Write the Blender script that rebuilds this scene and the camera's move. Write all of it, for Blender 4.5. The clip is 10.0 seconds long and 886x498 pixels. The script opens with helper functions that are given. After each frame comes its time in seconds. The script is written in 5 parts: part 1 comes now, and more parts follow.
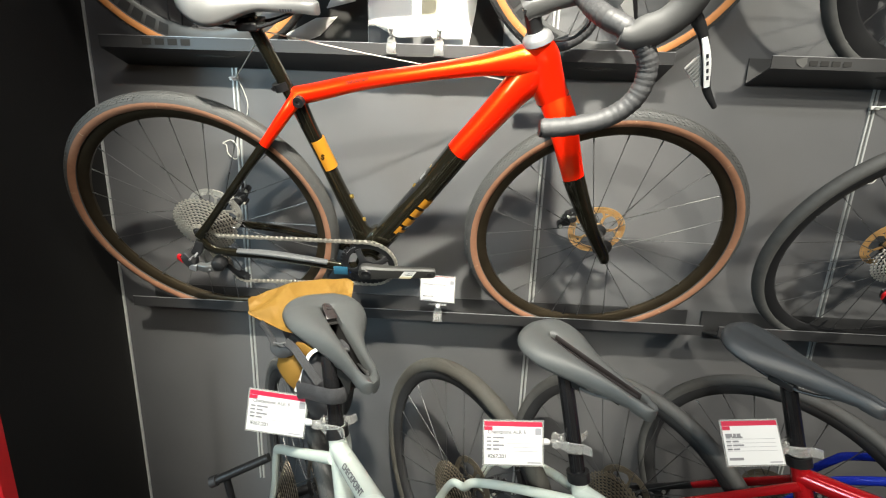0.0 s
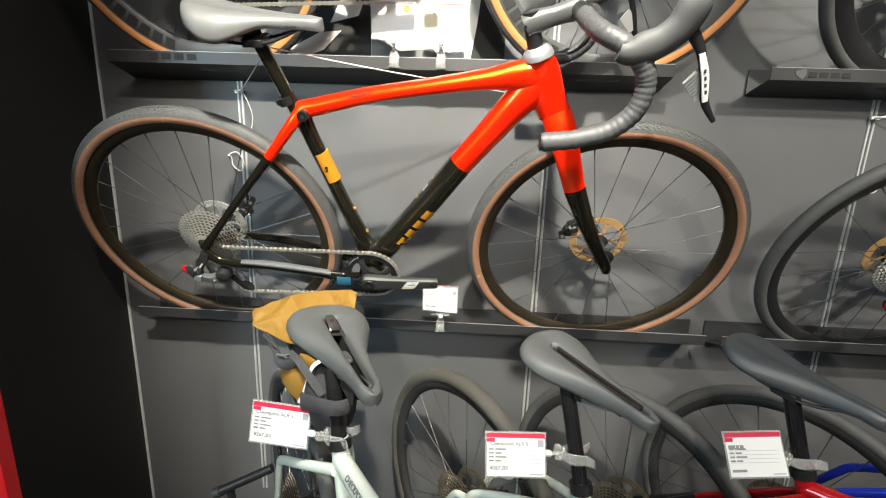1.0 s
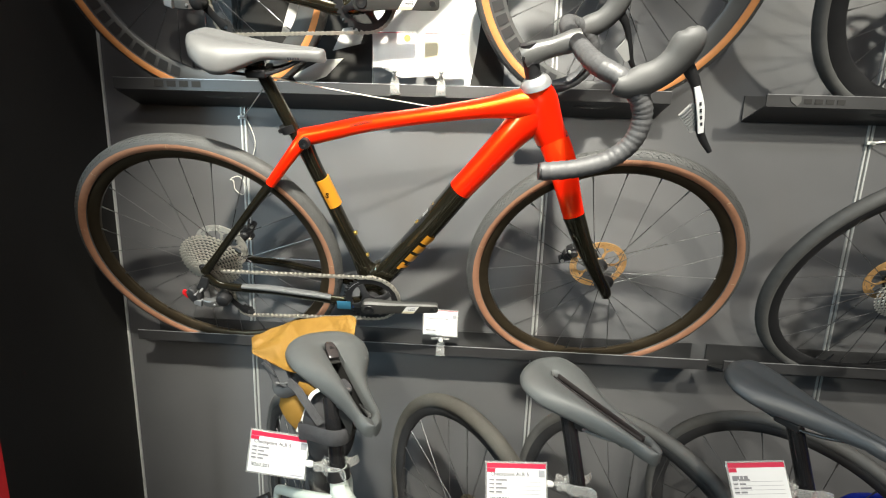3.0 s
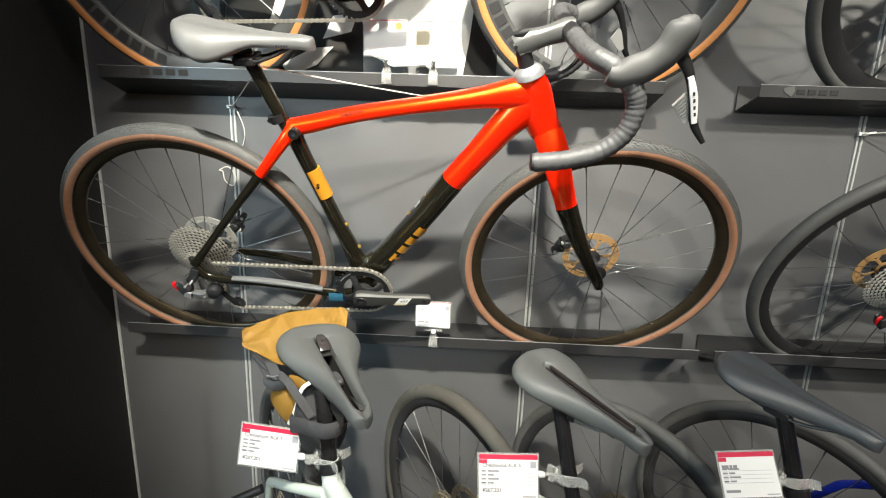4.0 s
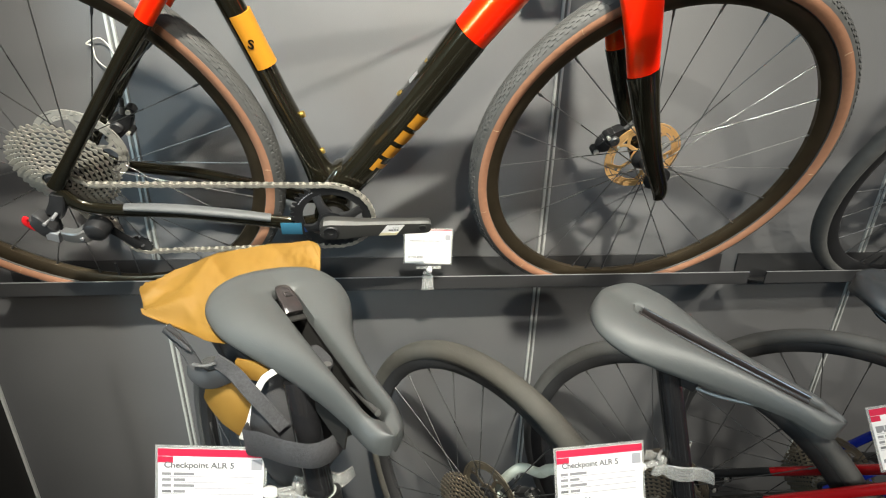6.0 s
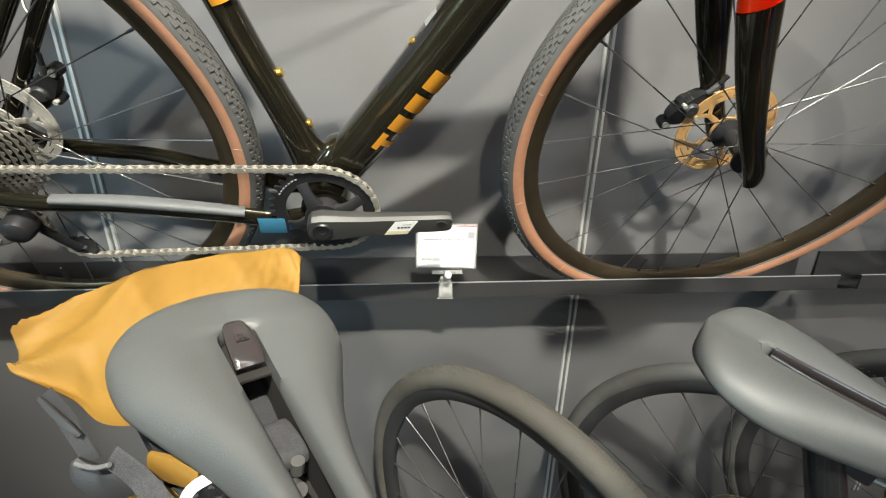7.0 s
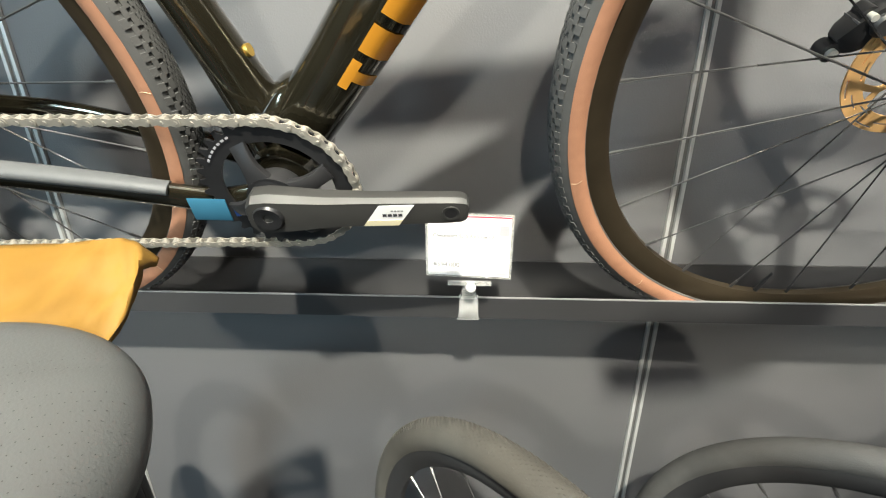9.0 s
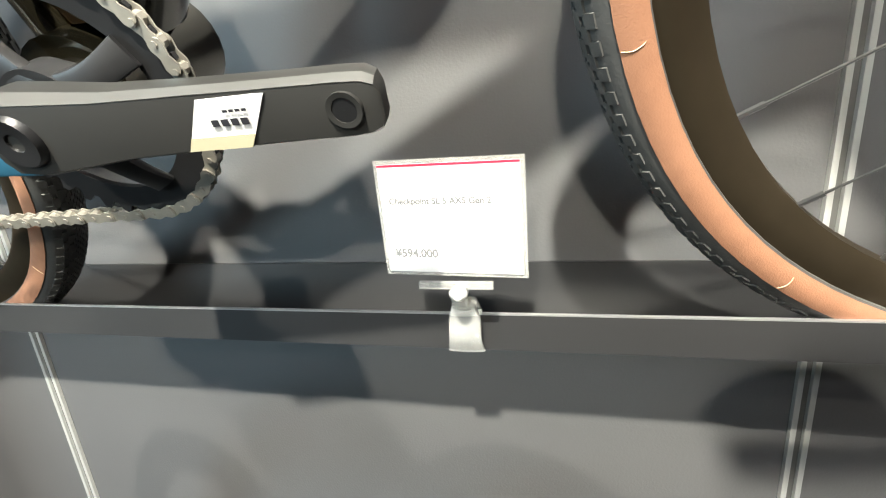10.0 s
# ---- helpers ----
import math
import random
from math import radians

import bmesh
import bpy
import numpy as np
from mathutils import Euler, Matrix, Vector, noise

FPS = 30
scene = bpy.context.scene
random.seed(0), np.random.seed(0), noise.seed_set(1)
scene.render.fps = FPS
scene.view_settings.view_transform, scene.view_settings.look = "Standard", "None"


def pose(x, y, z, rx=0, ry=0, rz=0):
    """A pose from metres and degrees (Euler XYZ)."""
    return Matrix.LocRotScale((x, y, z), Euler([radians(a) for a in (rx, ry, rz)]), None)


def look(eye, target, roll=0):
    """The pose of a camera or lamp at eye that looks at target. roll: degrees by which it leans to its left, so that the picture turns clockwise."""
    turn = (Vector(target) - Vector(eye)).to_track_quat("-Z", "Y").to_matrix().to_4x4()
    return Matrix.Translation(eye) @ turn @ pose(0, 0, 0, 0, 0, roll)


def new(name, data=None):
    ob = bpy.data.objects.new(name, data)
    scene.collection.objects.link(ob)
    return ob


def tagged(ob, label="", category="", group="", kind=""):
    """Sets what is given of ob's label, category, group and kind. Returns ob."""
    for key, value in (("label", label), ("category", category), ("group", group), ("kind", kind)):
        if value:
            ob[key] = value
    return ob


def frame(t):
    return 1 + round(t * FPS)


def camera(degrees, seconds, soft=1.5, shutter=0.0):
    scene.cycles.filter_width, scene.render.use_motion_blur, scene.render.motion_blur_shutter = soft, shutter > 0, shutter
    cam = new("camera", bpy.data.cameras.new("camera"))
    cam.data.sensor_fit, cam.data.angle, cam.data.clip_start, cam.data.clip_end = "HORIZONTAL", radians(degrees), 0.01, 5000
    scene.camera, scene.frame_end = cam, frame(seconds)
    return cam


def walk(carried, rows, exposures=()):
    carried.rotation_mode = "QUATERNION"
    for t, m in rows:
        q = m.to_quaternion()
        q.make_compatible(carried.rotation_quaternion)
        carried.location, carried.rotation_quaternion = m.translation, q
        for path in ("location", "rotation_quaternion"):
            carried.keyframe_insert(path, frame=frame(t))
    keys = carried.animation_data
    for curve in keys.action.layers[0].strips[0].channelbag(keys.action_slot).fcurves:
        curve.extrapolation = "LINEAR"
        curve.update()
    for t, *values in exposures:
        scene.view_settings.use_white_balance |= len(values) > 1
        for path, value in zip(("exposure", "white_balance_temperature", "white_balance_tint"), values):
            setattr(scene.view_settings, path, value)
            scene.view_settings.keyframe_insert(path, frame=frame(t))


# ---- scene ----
# ---------------------------------------------------------------- camera
cam = camera(88.0, 10.0, soft=1.1)
ROWS = [
    (0.0, 0.6683, -1.1690, 1.2468, 75.90, -2.16, 2.69),
    (0.5, 0.6700, -1.1700, 1.2490, 76.07, -1.98, 2.87),
    (1.0, 0.6702, -1.1744, 1.2579, 76.76, -1.94, 3.05),
    (1.5, 0.6730, -1.1764, 1.2628, 77.58, -1.82, 3.22),
    (2.0, 0.6727, -1.1786, 1.2735, 78.41, -1.83, 3.20),
    (2.5, 0.6716, -1.1759, 1.2770, 78.91, -1.90, 3.20),
    (4.0, 0.6758, -1.1653, 1.2787, 77.72, -1.97, 2.43),
    (4.5, 0.6845, -1.1454, 1.2349, 75.43, -1.87, 0.63),
    (5.0, 0.6474, -1.0722, 1.1898, 73.83, -1.85, -3.26),
    (5.5, 0.5481, -0.9617, 1.1695, 71.88, -1.55, -5.77),
    (7.0, 0.5411, -0.6425, 1.0960, 68.44, -1.04, -4.63),
    (7.5, 0.5352, -0.6280, 1.0999, 68.92, -1.29, -3.80),
    (8.0, 0.5330, -0.6280, 1.1045, 68.35, -2.27, -2.98),
    (8.5, 0.5589, -0.5135, 1.0374, 69.86, -0.32, -0.76),
    (9.0, 0.6027, -0.4283, 1.0113, 68.46, 0.08, 2.54),
    (9.5, 0.6607, -0.3268, 0.9286, 72.35, 2.25, 8.24),
    (10.0, 0.6772, -0.2186, 0.8824, 73.87, 4.50, 12.63),
]
walk(cam, [(r[0], pose(*r[1:])) for r in ROWS], [(0.0, 0.0), (4.5, 0.0), (5.5, 0.02), (7.0, 0.1), (7.5, 0.2), (8.5, 0.38), (9.0, 0.36), (9.5, 0.58), (10.0, 0.76)])

# ---------------------------------------------------------------- light
world = bpy.data.worlds.new("shop_air")
world.use_nodes = True
world.node_tree.nodes["Background"].inputs[0].default_value = (0.9, 0.95, 1.0, 1)
world.node_tree.nodes["Background"].inputs[1].default_value = 0.075
scene.world = world


def spot(name, eye, target, watts, angle=66, size=0.09, colour=(1.0, 0.96, 0.825), blend=0.6):
    lamp = bpy.data.lights.new(name, "SPOT")
    lamp.energy, lamp.spot_size, lamp.spot_blend, lamp.shadow_soft_size, lamp.color = watts, radians(angle), blend, size, colour
    ob = new(name, lamp)
    ob.matrix_world = look(eye, target)
    return ob


def ceiling_panel_lamp(name, x, y, z, sx, sy, watts):
    lamp = bpy.data.lights.new(name, "AREA")
    lamp.shape, lamp.size, lamp.size_y, lamp.energy = "RECTANGLE", sx, sy, watts
    ob = new(name, lamp)
    ob.matrix_world = pose(x, y, z)
    return ob


SPOTS = [
    ((0.69, -1.58, 2.8), (0.52, 0.1, 1.18), 810, 45, 0.045),
    ((0.62, -4.0, 2.75), (0.8, 0.1, 0.75), 380, 34, 0.07),
    ((2.15, -2.2, 2.8), (2.15, 0.0, 0.75), 230, 48, 0.06),
    ((2.6, -1.6, 2.8), (2.15, 0.1, 1.5), 330, 50, 0.05),
]
for eye, target, watts, angle, size in SPOTS:
    spot("ceiling_spot_lamp", eye, target, watts, angle, size, blend=0.8)
ceiling_panel_lamp("ceiling_strip_lamp", 1.2, -1.3, 2.92, 2.6, 0.22, 28)
ceiling_panel_lamp("ceiling_strip_lamp", 1.2, -3.0, 2.92, 2.8, 0.4, 30)
# cool daylight from a shop window beyond the partition
day = bpy.data.lights.new("window_daylight", "AREA")
day.shape, day.size, day.size_y, day.energy, day.color = "RECTANGLE", 0.7, 1.6, 15, (0.62, 0.87, 1.0)
day.spread = radians(70)
new("window_daylight", day).matrix_world = look((-2.35, -3.3, 1.7), (0.05, 0.1, 0.6))

# ---------------------------------------------------------------- materials


def mat(name, base, rough=0.5, metal=0.0, vary=0.08, scale=30.0, bump=0.0, bump_scale=200.0, coat=0.0, spec=0.5, rough_vary=0.08):
    """A surface with colour and gloss varied at two scales and a fine relief."""
    m = bpy.data.materials.new(name)
    m.use_nodes = True
    nt = m.node_tree
    b = nt.nodes["Principled BSDF"]
    b.inputs["Roughness"].default_value, b.inputs["Metallic"].default_value = rough, metal
    b.inputs["Coat Weight"].default_value, b.inputs["Coat Roughness"].default_value = coat, 0.06
    b.inputs["Specular IOR Level"].default_value = spec
    tc = nt.nodes.new("ShaderNodeTexCoord")
    n1, n2 = nt.nodes.new("ShaderNodeTexNoise"), nt.nodes.new("ShaderNodeTexNoise")
    for n, s in ((n1, scale), (n2, scale * 0.12)):
        n.inputs["Scale"].default_value, n.inputs["Detail"].default_value = s, 4
        nt.links.new(tc.outputs["Object"], n.inputs["Vector"])
    add = nt.nodes.new("ShaderNodeMath")
    add.operation = "ADD"
    nt.links.new(n1.outputs["Fac"], add.inputs[0])
    nt.links.new(n2.outputs["Fac"], add.inputs[1])
    mr = nt.nodes.new("ShaderNodeMapRange")
    for k, v in zip(("From Min", "From Max", "To Min", "To Max"), (0.6, 1.4, 1 - vary, 1 + vary)):
        mr.inputs[k].default_value = v
    nt.links.new(add.outputs[0], mr.inputs["Value"])
    mul = nt.nodes.new("ShaderNodeVectorMath")
    mul.operation = "SCALE"
    mul.inputs[0].default_value = base
    nt.links.new(mr.outputs[0], mul.inputs["Scale"])
    nt.links.new(mul.outputs[0], b.inputs["Base Color"])
    rr = nt.nodes.new("ShaderNodeMapRange")
    for k, v in zip(("From Min", "From Max", "To Min", "To Max"), (0.3, 0.7, max(0.02, rough - rough_vary), min(1, rough + rough_vary))):
        rr.inputs[k].default_value = v
    nt.links.new(n2.outputs["Fac"], rr.inputs["Value"])
    nt.links.new(rr.outputs[0], b.inputs["Roughness"])
    if bump:
        n3 = nt.nodes.new("ShaderNodeTexNoise")
        n3.inputs["Scale"].default_value, n3.inputs["Detail"].default_value = bump_scale, 3
        nt.links.new(tc.outputs["Object"], n3.inputs["Vector"])
        bp = nt.nodes.new("ShaderNodeBump")
        bp.inputs["Strength"].default_value, bp.inputs["Distance"].default_value = bump, 0.002
        nt.links.new(n3.outputs["Fac"], bp.inputs["Height"])
        nt.links.new(bp.outputs[0], b.inputs["Normal"])
    return m


WALL = mat("dark_grey_wall_paint", (0.085, 0.085, 0.088), 0.5, vary=0.1, scale=6, bump=0.12, bump_scale=400)
SIDE = mat("black_wall_paint", (0.016, 0.0152, 0.0142), 0.7, vary=0.15, scale=5, bump=0.1, bump_scale=400, spec=0.3)
FLOOR = mat("dark_grey_floor", (0.045, 0.045, 0.045), 0.5, vary=0.15, scale=8)
CEIL = mat("ceiling_white", (0.55, 0.55, 0.55), 0.8)
WARMWALL = mat("warm_brown_for_reflections", (0.42, 0.27, 0.14), 0.5, vary=0.3, scale=4)
SHELF = mat("black_steel_shelf", (0.024, 0.024, 0.025), 0.4, vary=0.12, scale=12, bump=0.05, bump_scale=900)
SHELF_LIGHT = mat("pale_grey_steel", (0.35, 0.35, 0.36), 0.4, 0.6)
CHROME = mat("rail_steel", (0.68, 0.68, 0.66), 0.4, 0.35, vary=0.15, scale=20)
STEEL = mat("polished_steel", (0.62, 0.6, 0.55), 0.27, 0.55, vary=0.15, scale=80)
DARKSTEEL = mat("grey_worn_steel", (0.24, 0.205, 0.155), 0.33, 0.7, vary=0.2, scale=100)
CHAINM = mat("chain_nickel", (0.4, 0.375, 0.325), 0.36, 0.6, vary=0.2, scale=120)
RED = mat("orange_red_paint", (0.88, 0.009, 0.0015), 0.3, 0.0, vary=0.04, scale=10, coat=0.8, spec=1.0)
flake = RED.node_tree.nodes.new("ShaderNodeBsdfGlossy")
flake.inputs["Color"].default_value, flake.inputs["Roughness"].default_value = (1.0, 0.42, 0.03, 1), 0.3
blend = RED.node_tree.nodes.new("ShaderNodeMixShader")
blend.inputs[0].default_value = 0.15
RED.node_tree.links.new(RED.node_tree.nodes["Principled BSDF"].outputs[0], blend.inputs[1])
RED.node_tree.links.new(flake.outputs[0], blend.inputs[2])
RED.node_tree.links.new(blend.outputs[0], RED.node_tree.nodes["Material Output"].inputs["Surface"])
RED.node_tree.nodes["Principled BSDF"].inputs["Specular Tint"].default_value = (1.0, 0.42, 0.04, 1)
CARBON = mat("dark_olive_gloss_carbon", (0.038, 0.0335, 0.021), 0.13, 0.8, vary=0.3, scale=25, coat=1.0)
GOLDP = mat("ochre_decal", (0.46, 0.195, 0.015), 0.4, vary=0.05)
BLACK = mat("black_alloy", (0.016, 0.016, 0.017), 0.38, 0.2, vary=0.2, scale=40)
MATTE = mat("matte_black_plastic", (0.02, 0.02, 0.021), 0.55, vary=0.15, scale=60, bump=0.1, bump_scale=800)
RUBBER = mat("black_tyre_rubber", (0.062, 0.062, 0.06), 0.66, vary=0.2, scale=50, bump=0.15, bump_scale=500)
DUSTY = mat("dusty_tyre_rubber", (0.056, 0.053, 0.045), 0.8, vary=0.2, scale=40, bump=0.15, bump_scale=500)
TAN = mat("tan_sidewall", (0.29, 0.138, 0.078), 0.7, vary=0.12, scale=90, bump=0.2, bump_scale=900)
SEAM = mat("pale_tan_seam", (0.5, 0.36, 0.22), 0.6)
AMBER = mat("amber_sidewall", (0.5, 0.2, 0.06), 0.7, vary=0.12, scale=90, bump=0.2, bump_scale=900)
RIM = mat("satin_black_rim", (0.07, 0.054, 0.034), 0.34, 0.75, vary=0.15, scale=30)
BRASS = mat("bronze_rotor", (0.72, 0.42, 0.17), 0.36, 0.5, vary=0.1, scale=60)
GOLDBOLT = mat("gold_bolt", (0.75, 0.5, 0.12), 0.3, 0.95)
SADDLE_D = mat("slate_saddle_cover", (0.04, 0.045, 0.05), 0.42, vary=0.1, scale=25, bump=0.1, bump_scale=900)
SADDLE = mat("grey_saddle_cover", (0.062, 0.066, 0.066), 0.5, vary=0.1, scale=25, bump=0.1, bump_scale=900)
SADDLE_L = mat("silver_grey_saddle_cover", (0.1, 0.1, 0.1), 0.45, vary=0.08, scale=25, bump=0.1, bump_scale=900)
TAPE = mat("grey_black_bar_tape", (0.06, 0.06, 0.062), 0.5, vary=0.25, scale=35, bump=0.25, bump_scale=500)
HOOD = mat("grey_rubber_hood", (0.06, 0.06, 0.06), 0.6, vary=0.1, scale=60, bump=0.15, bump_scale=700)
ARMTOP = mat("satin_silver_grey_alloy", (0.095, 0.095, 0.092), 0.42, 0.3, vary=0.08, scale=40)
CREAM = mat("cream_card", (0.5, 0.45, 0.31), 0.5, vary=0.03)
RAILM = mat("rail_grey_steel", (0.4, 0.41, 0.4), 0.42, 0.3, vary=0.2, scale=14)
GREYARM = mat("grey_crank_alloy", (0.03, 0.0295, 0.028), 0.42, 0.2, vary=0.1, scale=40, rough_vary=0.05)
WHITEP = mat("pale_grey_green_paint", (0.62, 0.68, 0.62), 0.3, vary=0.05, coat=0.6)
REDP = mat("crimson_paint", (0.45, 0.008, 0.012), 0.2, 0.3, vary=0.08, coat=0.9)
BLUEP = mat("deep_blue_paint", (0.01, 0.03, 0.42), 0.22, 0.3, vary=0.08, coat=0.9)
CARD = mat("white_card", (0.64, 0.64, 0.635), 0.5, vary=0.02)
CARDRED = mat("card_red_print", (0.46, 0.014, 0.05), 0.5, vary=0.03)
INK = mat("grey_ink", (0.02, 0.02, 0.025), 0.6)
INKT = mat("dark_grey_title_ink", (0.13, 0.13, 0.135), 0.6)
INKM = mat("mid_grey_ink", (0.2, 0.2, 0.21), 0.6)
INKL = mat("light_ink", (0.3, 0.3, 0.32), 0.6)
RIMINK = mat("dark_rim_print", (0.035, 0.035, 0.036), 0.45)
GREYRIM = mat("grey_satin_rim", (0.085, 0.085, 0.084), 0.42, 0.2, vary=0.1, scale=30)
PADDLE = mat("mid_grey_plastic", (0.24, 0.24, 0.235), 0.5)
POSTBLK = mat("gloss_black_seatpost", (0.011, 0.011, 0.012), 0.16, 0.0, vary=0.15, scale=40)
STEMM = mat("satin_grey_alloy", (0.13, 0.13, 0.128), 0.36, 0.5, vary=0.1, scale=40)
YELLOW = mat("ochre_coated_cloth", (0.185, 0.1, 0.0155), 0.7, vary=0.14, scale=18, bump=1.0, bump_scale=16, spec=0.3)
BAGBLK = mat("black_bag_fabric", (0.016, 0.0165, 0.019), 0.75, vary=0.2, scale=60, bump=0.3, bump_scale=600)
BLUEFILM = mat("dark_blue_film", (0.02, 0.07, 0.24), 0.35)
BLUETAG = mat("blue_sticker", (0.028, 0.12, 0.19), 0.4)
REDPL = mat("red_plastic", (0.6, 0.01, 0.015), 0.35)
POSTER = mat("white_poster", (0.62, 0.62, 0.6), 0.45, vary=0.06, scale=3)
CABLE = mat("white_cord", (0.6, 0.58, 0.52), 0.6)
GUARD = mat("grey_rubber_guard", (0.075, 0.078, 0.08), 0.6, vary=0.12, scale=60, bump=0.1, bump_scale=600)
GREYPL = mat("grey_plastic", (0.11, 0.11, 0.11), 0.5)


def clear(name, colour, rough, alpha):
    m = bpy.data.materials.new(name)
    m.use_nodes = True
    b = m.node_tree.nodes["Principled BSDF"]
    b.inputs["Base Color"].default_value = (*colour, 1)
    b.inputs["Roughness"].default_value = rough
    b.inputs["Transmission Weight"].default_value = alpha
    b.inputs["IOR"].default_value = 1.45
    return m


SPOKE = mat("dark_steel_spoke", (0.13, 0.13, 0.13), 0.3, 0.8, vary=0.1)
TAIL = mat("dark_glossy_plastic", (0.03, 0.026, 0.026), 0.16, vary=0.2, scale=60)
WEBBING = mat("grey_webbing", (0.035, 0.035, 0.038), 0.8, vary=0.5, scale=400, bump=0.4, bump_scale=900)
WHITETRIM = mat("white_trim", (0.7, 0.7, 0.68), 0.6)
CLEAR = clear("clear_plastic", (0.95, 0.95, 0.92), 0.12, 0.8)

# ---------------------------------------------------------------- mesh tools


class M:
    """Vertices and faces of one mesh in the making."""

    def __init__(self):
        self.v, self.f = [], []

    def put(self, verts, faces):
        n = len(self.v)
        self.v += [tuple(p) for p in verts]
        self.f += [tuple(i + n for i in q) for q in faces]
        return self

    def box(self, x0, y0, z0, x1, y1, z1, m=None):
        vs = [Vector((x, y, z)) for z in (z0, z1) for y in (y0, y1) for x in (x0, x1)]
        if m:
            vs = [m @ p for p in vs]
        return self.put(vs, [(0, 2, 3, 1), (4, 5, 7, 6), (0, 1, 5, 4), (2, 6, 7, 3), (0, 4, 6, 2), (1, 3, 7, 5)])

    def rings(self, rings, closed=False, caps=True):
        """Skins a row of rings of points, each with as many points."""
        n, k = len(rings[0]), len(rings)
        fs = []
        for i in range(k if closed else k - 1):
            a, b = i * n, ((i + 1) % k) * n
            fs += [(a + j, a + (j + 1) % n, b + (j + 1) % n, b + j) for j in range(n)]
        if caps and not closed:
            fs += [tuple(range(n - 1, -1, -1)), tuple(range((k - 1) * n, k * n))]
        return self.put([p for r in rings for p in r], fs)

    def sweep(self, pts, rad, n=12, sm=5, side=None, power=2.0, closed=False, caps=True):
        """A tube along pts; rad: one number or pairs (across side, in plane) for each point."""
        pts = [Vector(p) for p in pts]
        rad = [rad] * len(pts) if isinstance(rad, (int, float)) else rad
        rad = [(r, r) if isinstance(r, (int, float)) else r for r in rad]
        if len(pts) > 2 and sm > 1:
            pts, rad = curve(pts, sm, closed), [tuple(q) for q in curve([Vector((*r, 0)) for r in rad], sm, closed)]
        k = len(pts)
        out, x = [], None
        for i, p in enumerate(pts):
            a, b = (pts[(i - 1) % k], pts[(i + 1) % k]) if closed else (pts[max(i - 1, 0)], pts[min(i + 1, k - 1)])
            t = (b - a).normalized()
            if side is not None:
                x = Vector(side)
            elif x is None:
                x = t.orthogonal()
            x = (x - t * x.dot(t)).normalized()
            y = t.cross(x)
            ring = []
            for j in range(n):
                c, s = math.cos(2 * math.pi * j / n), math.sin(2 * math.pi * j / n)
                if power != 2.0:
                    c, s = (math.copysign(abs(q) ** (2 / power), q) for q in (c, s))
                ring.append(p + x * c * rad[i][0] + y * s * rad[i][1])
            out.append(ring)
        return self.rings(out, closed, caps)

    def lathe(self, profile, n=48, axis="Y", at=(0, 0, 0), closed=True):
        """A ring or body turned about an axis through at; profile: (radius, place along the axis)."""
        at = Vector(at)
        rings = []
        for i in range(n):
            c, s = math.cos(2 * math.pi * i / n), math.sin(2 * math.pi * i / n)
            if axis == "Y":
                rings.append([at + Vector((r * c, h, r * s)) for r, h in profile])
            elif axis == "Z":
                rings.append([at + Vector((r * c, r * s, h)) for r, h in profile])
            else:
                rings.append([at + Vector((h, r * c, r * s)) for r, h in profile])
        k = len(profile)
        fs = []
        for i in range(n):
            a, b = i * k, ((i + 1) % n) * k
            fs += [(a + j, a + (j + 1) % k, b + (j + 1) % k, b + j) for j in range(k if closed else k - 1)]
        return self.put([p for r in rings for p in r], fs)

    def disc(self, r, h0, h1, n=24, at=(0, 0, 0), axis="Y"):
        return self.lathe([(0.0004, h0), (r, h0), (r, h1), (0.0004, h1)], n, axis, at, closed=False)

    def plate(self, outline, h0, h1, at=(0, 0, 0)):
        """An outline in the local XZ plane given thickness along Y."""
        n = len(outline)
        at = Vector(at)
        vs = [at + Vector((x, h, z)) for h in (h0, h1) for x, z in outline]
        fs = [tuple(range(n)), tuple(range(2 * n - 1, n - 1, -1))] + [(i, n + i, n + (i + 1) % n, (i + 1) % n) for i in range(n)]
        return self.put(vs, fs)

    def polar(self, radii, na, h0, h1, solid, at=(0, 0, 0)):
        """A pierced disc: cells between radii and na steps round, where solid(i, j) holds."""
        at = Vector(at)
        nr = len(radii)
        vs = [at + Vector((r * math.cos(2 * math.pi * j / na), h, r * math.sin(2 * math.pi * j / na))) for h in (h0, h1) for r in radii for j in range(na)]
        idx = lambda s, i, j: s * nr * na + i * na + j % na
        fs = []
        on = lambda i, j: 0 <= i < nr - 1 and solid(i, j % na)
        for i in range(nr - 1):
            for j in range(na):
                if not on(i, j):
                    continue
                fs.append((idx(0, i, j), idx(0, i + 1, j), idx(0, i + 1, j + 1), idx(0, i, j + 1)))
                fs.append((idx(1, i, j + 1), idx(1, i + 1, j + 1), idx(1, i + 1, j), idx(1, i, j)))
                for (p, q), (r1, s1) in ((((i, j), (i, j + 1)), (i - 1, j)), (((i + 1, j), (i + 1, j + 1)), (i + 1, j)), (((i, j), (i + 1, j)), (i, j - 1)), (((i, j + 1), (i + 1, j + 1)), (i, j + 1))):
                    if not on(r1, s1):
                        fs.append((idx(0, *p), idx(0, *q), idx(1, *q), idx(1, *p)))
        return self.put(vs, fs)


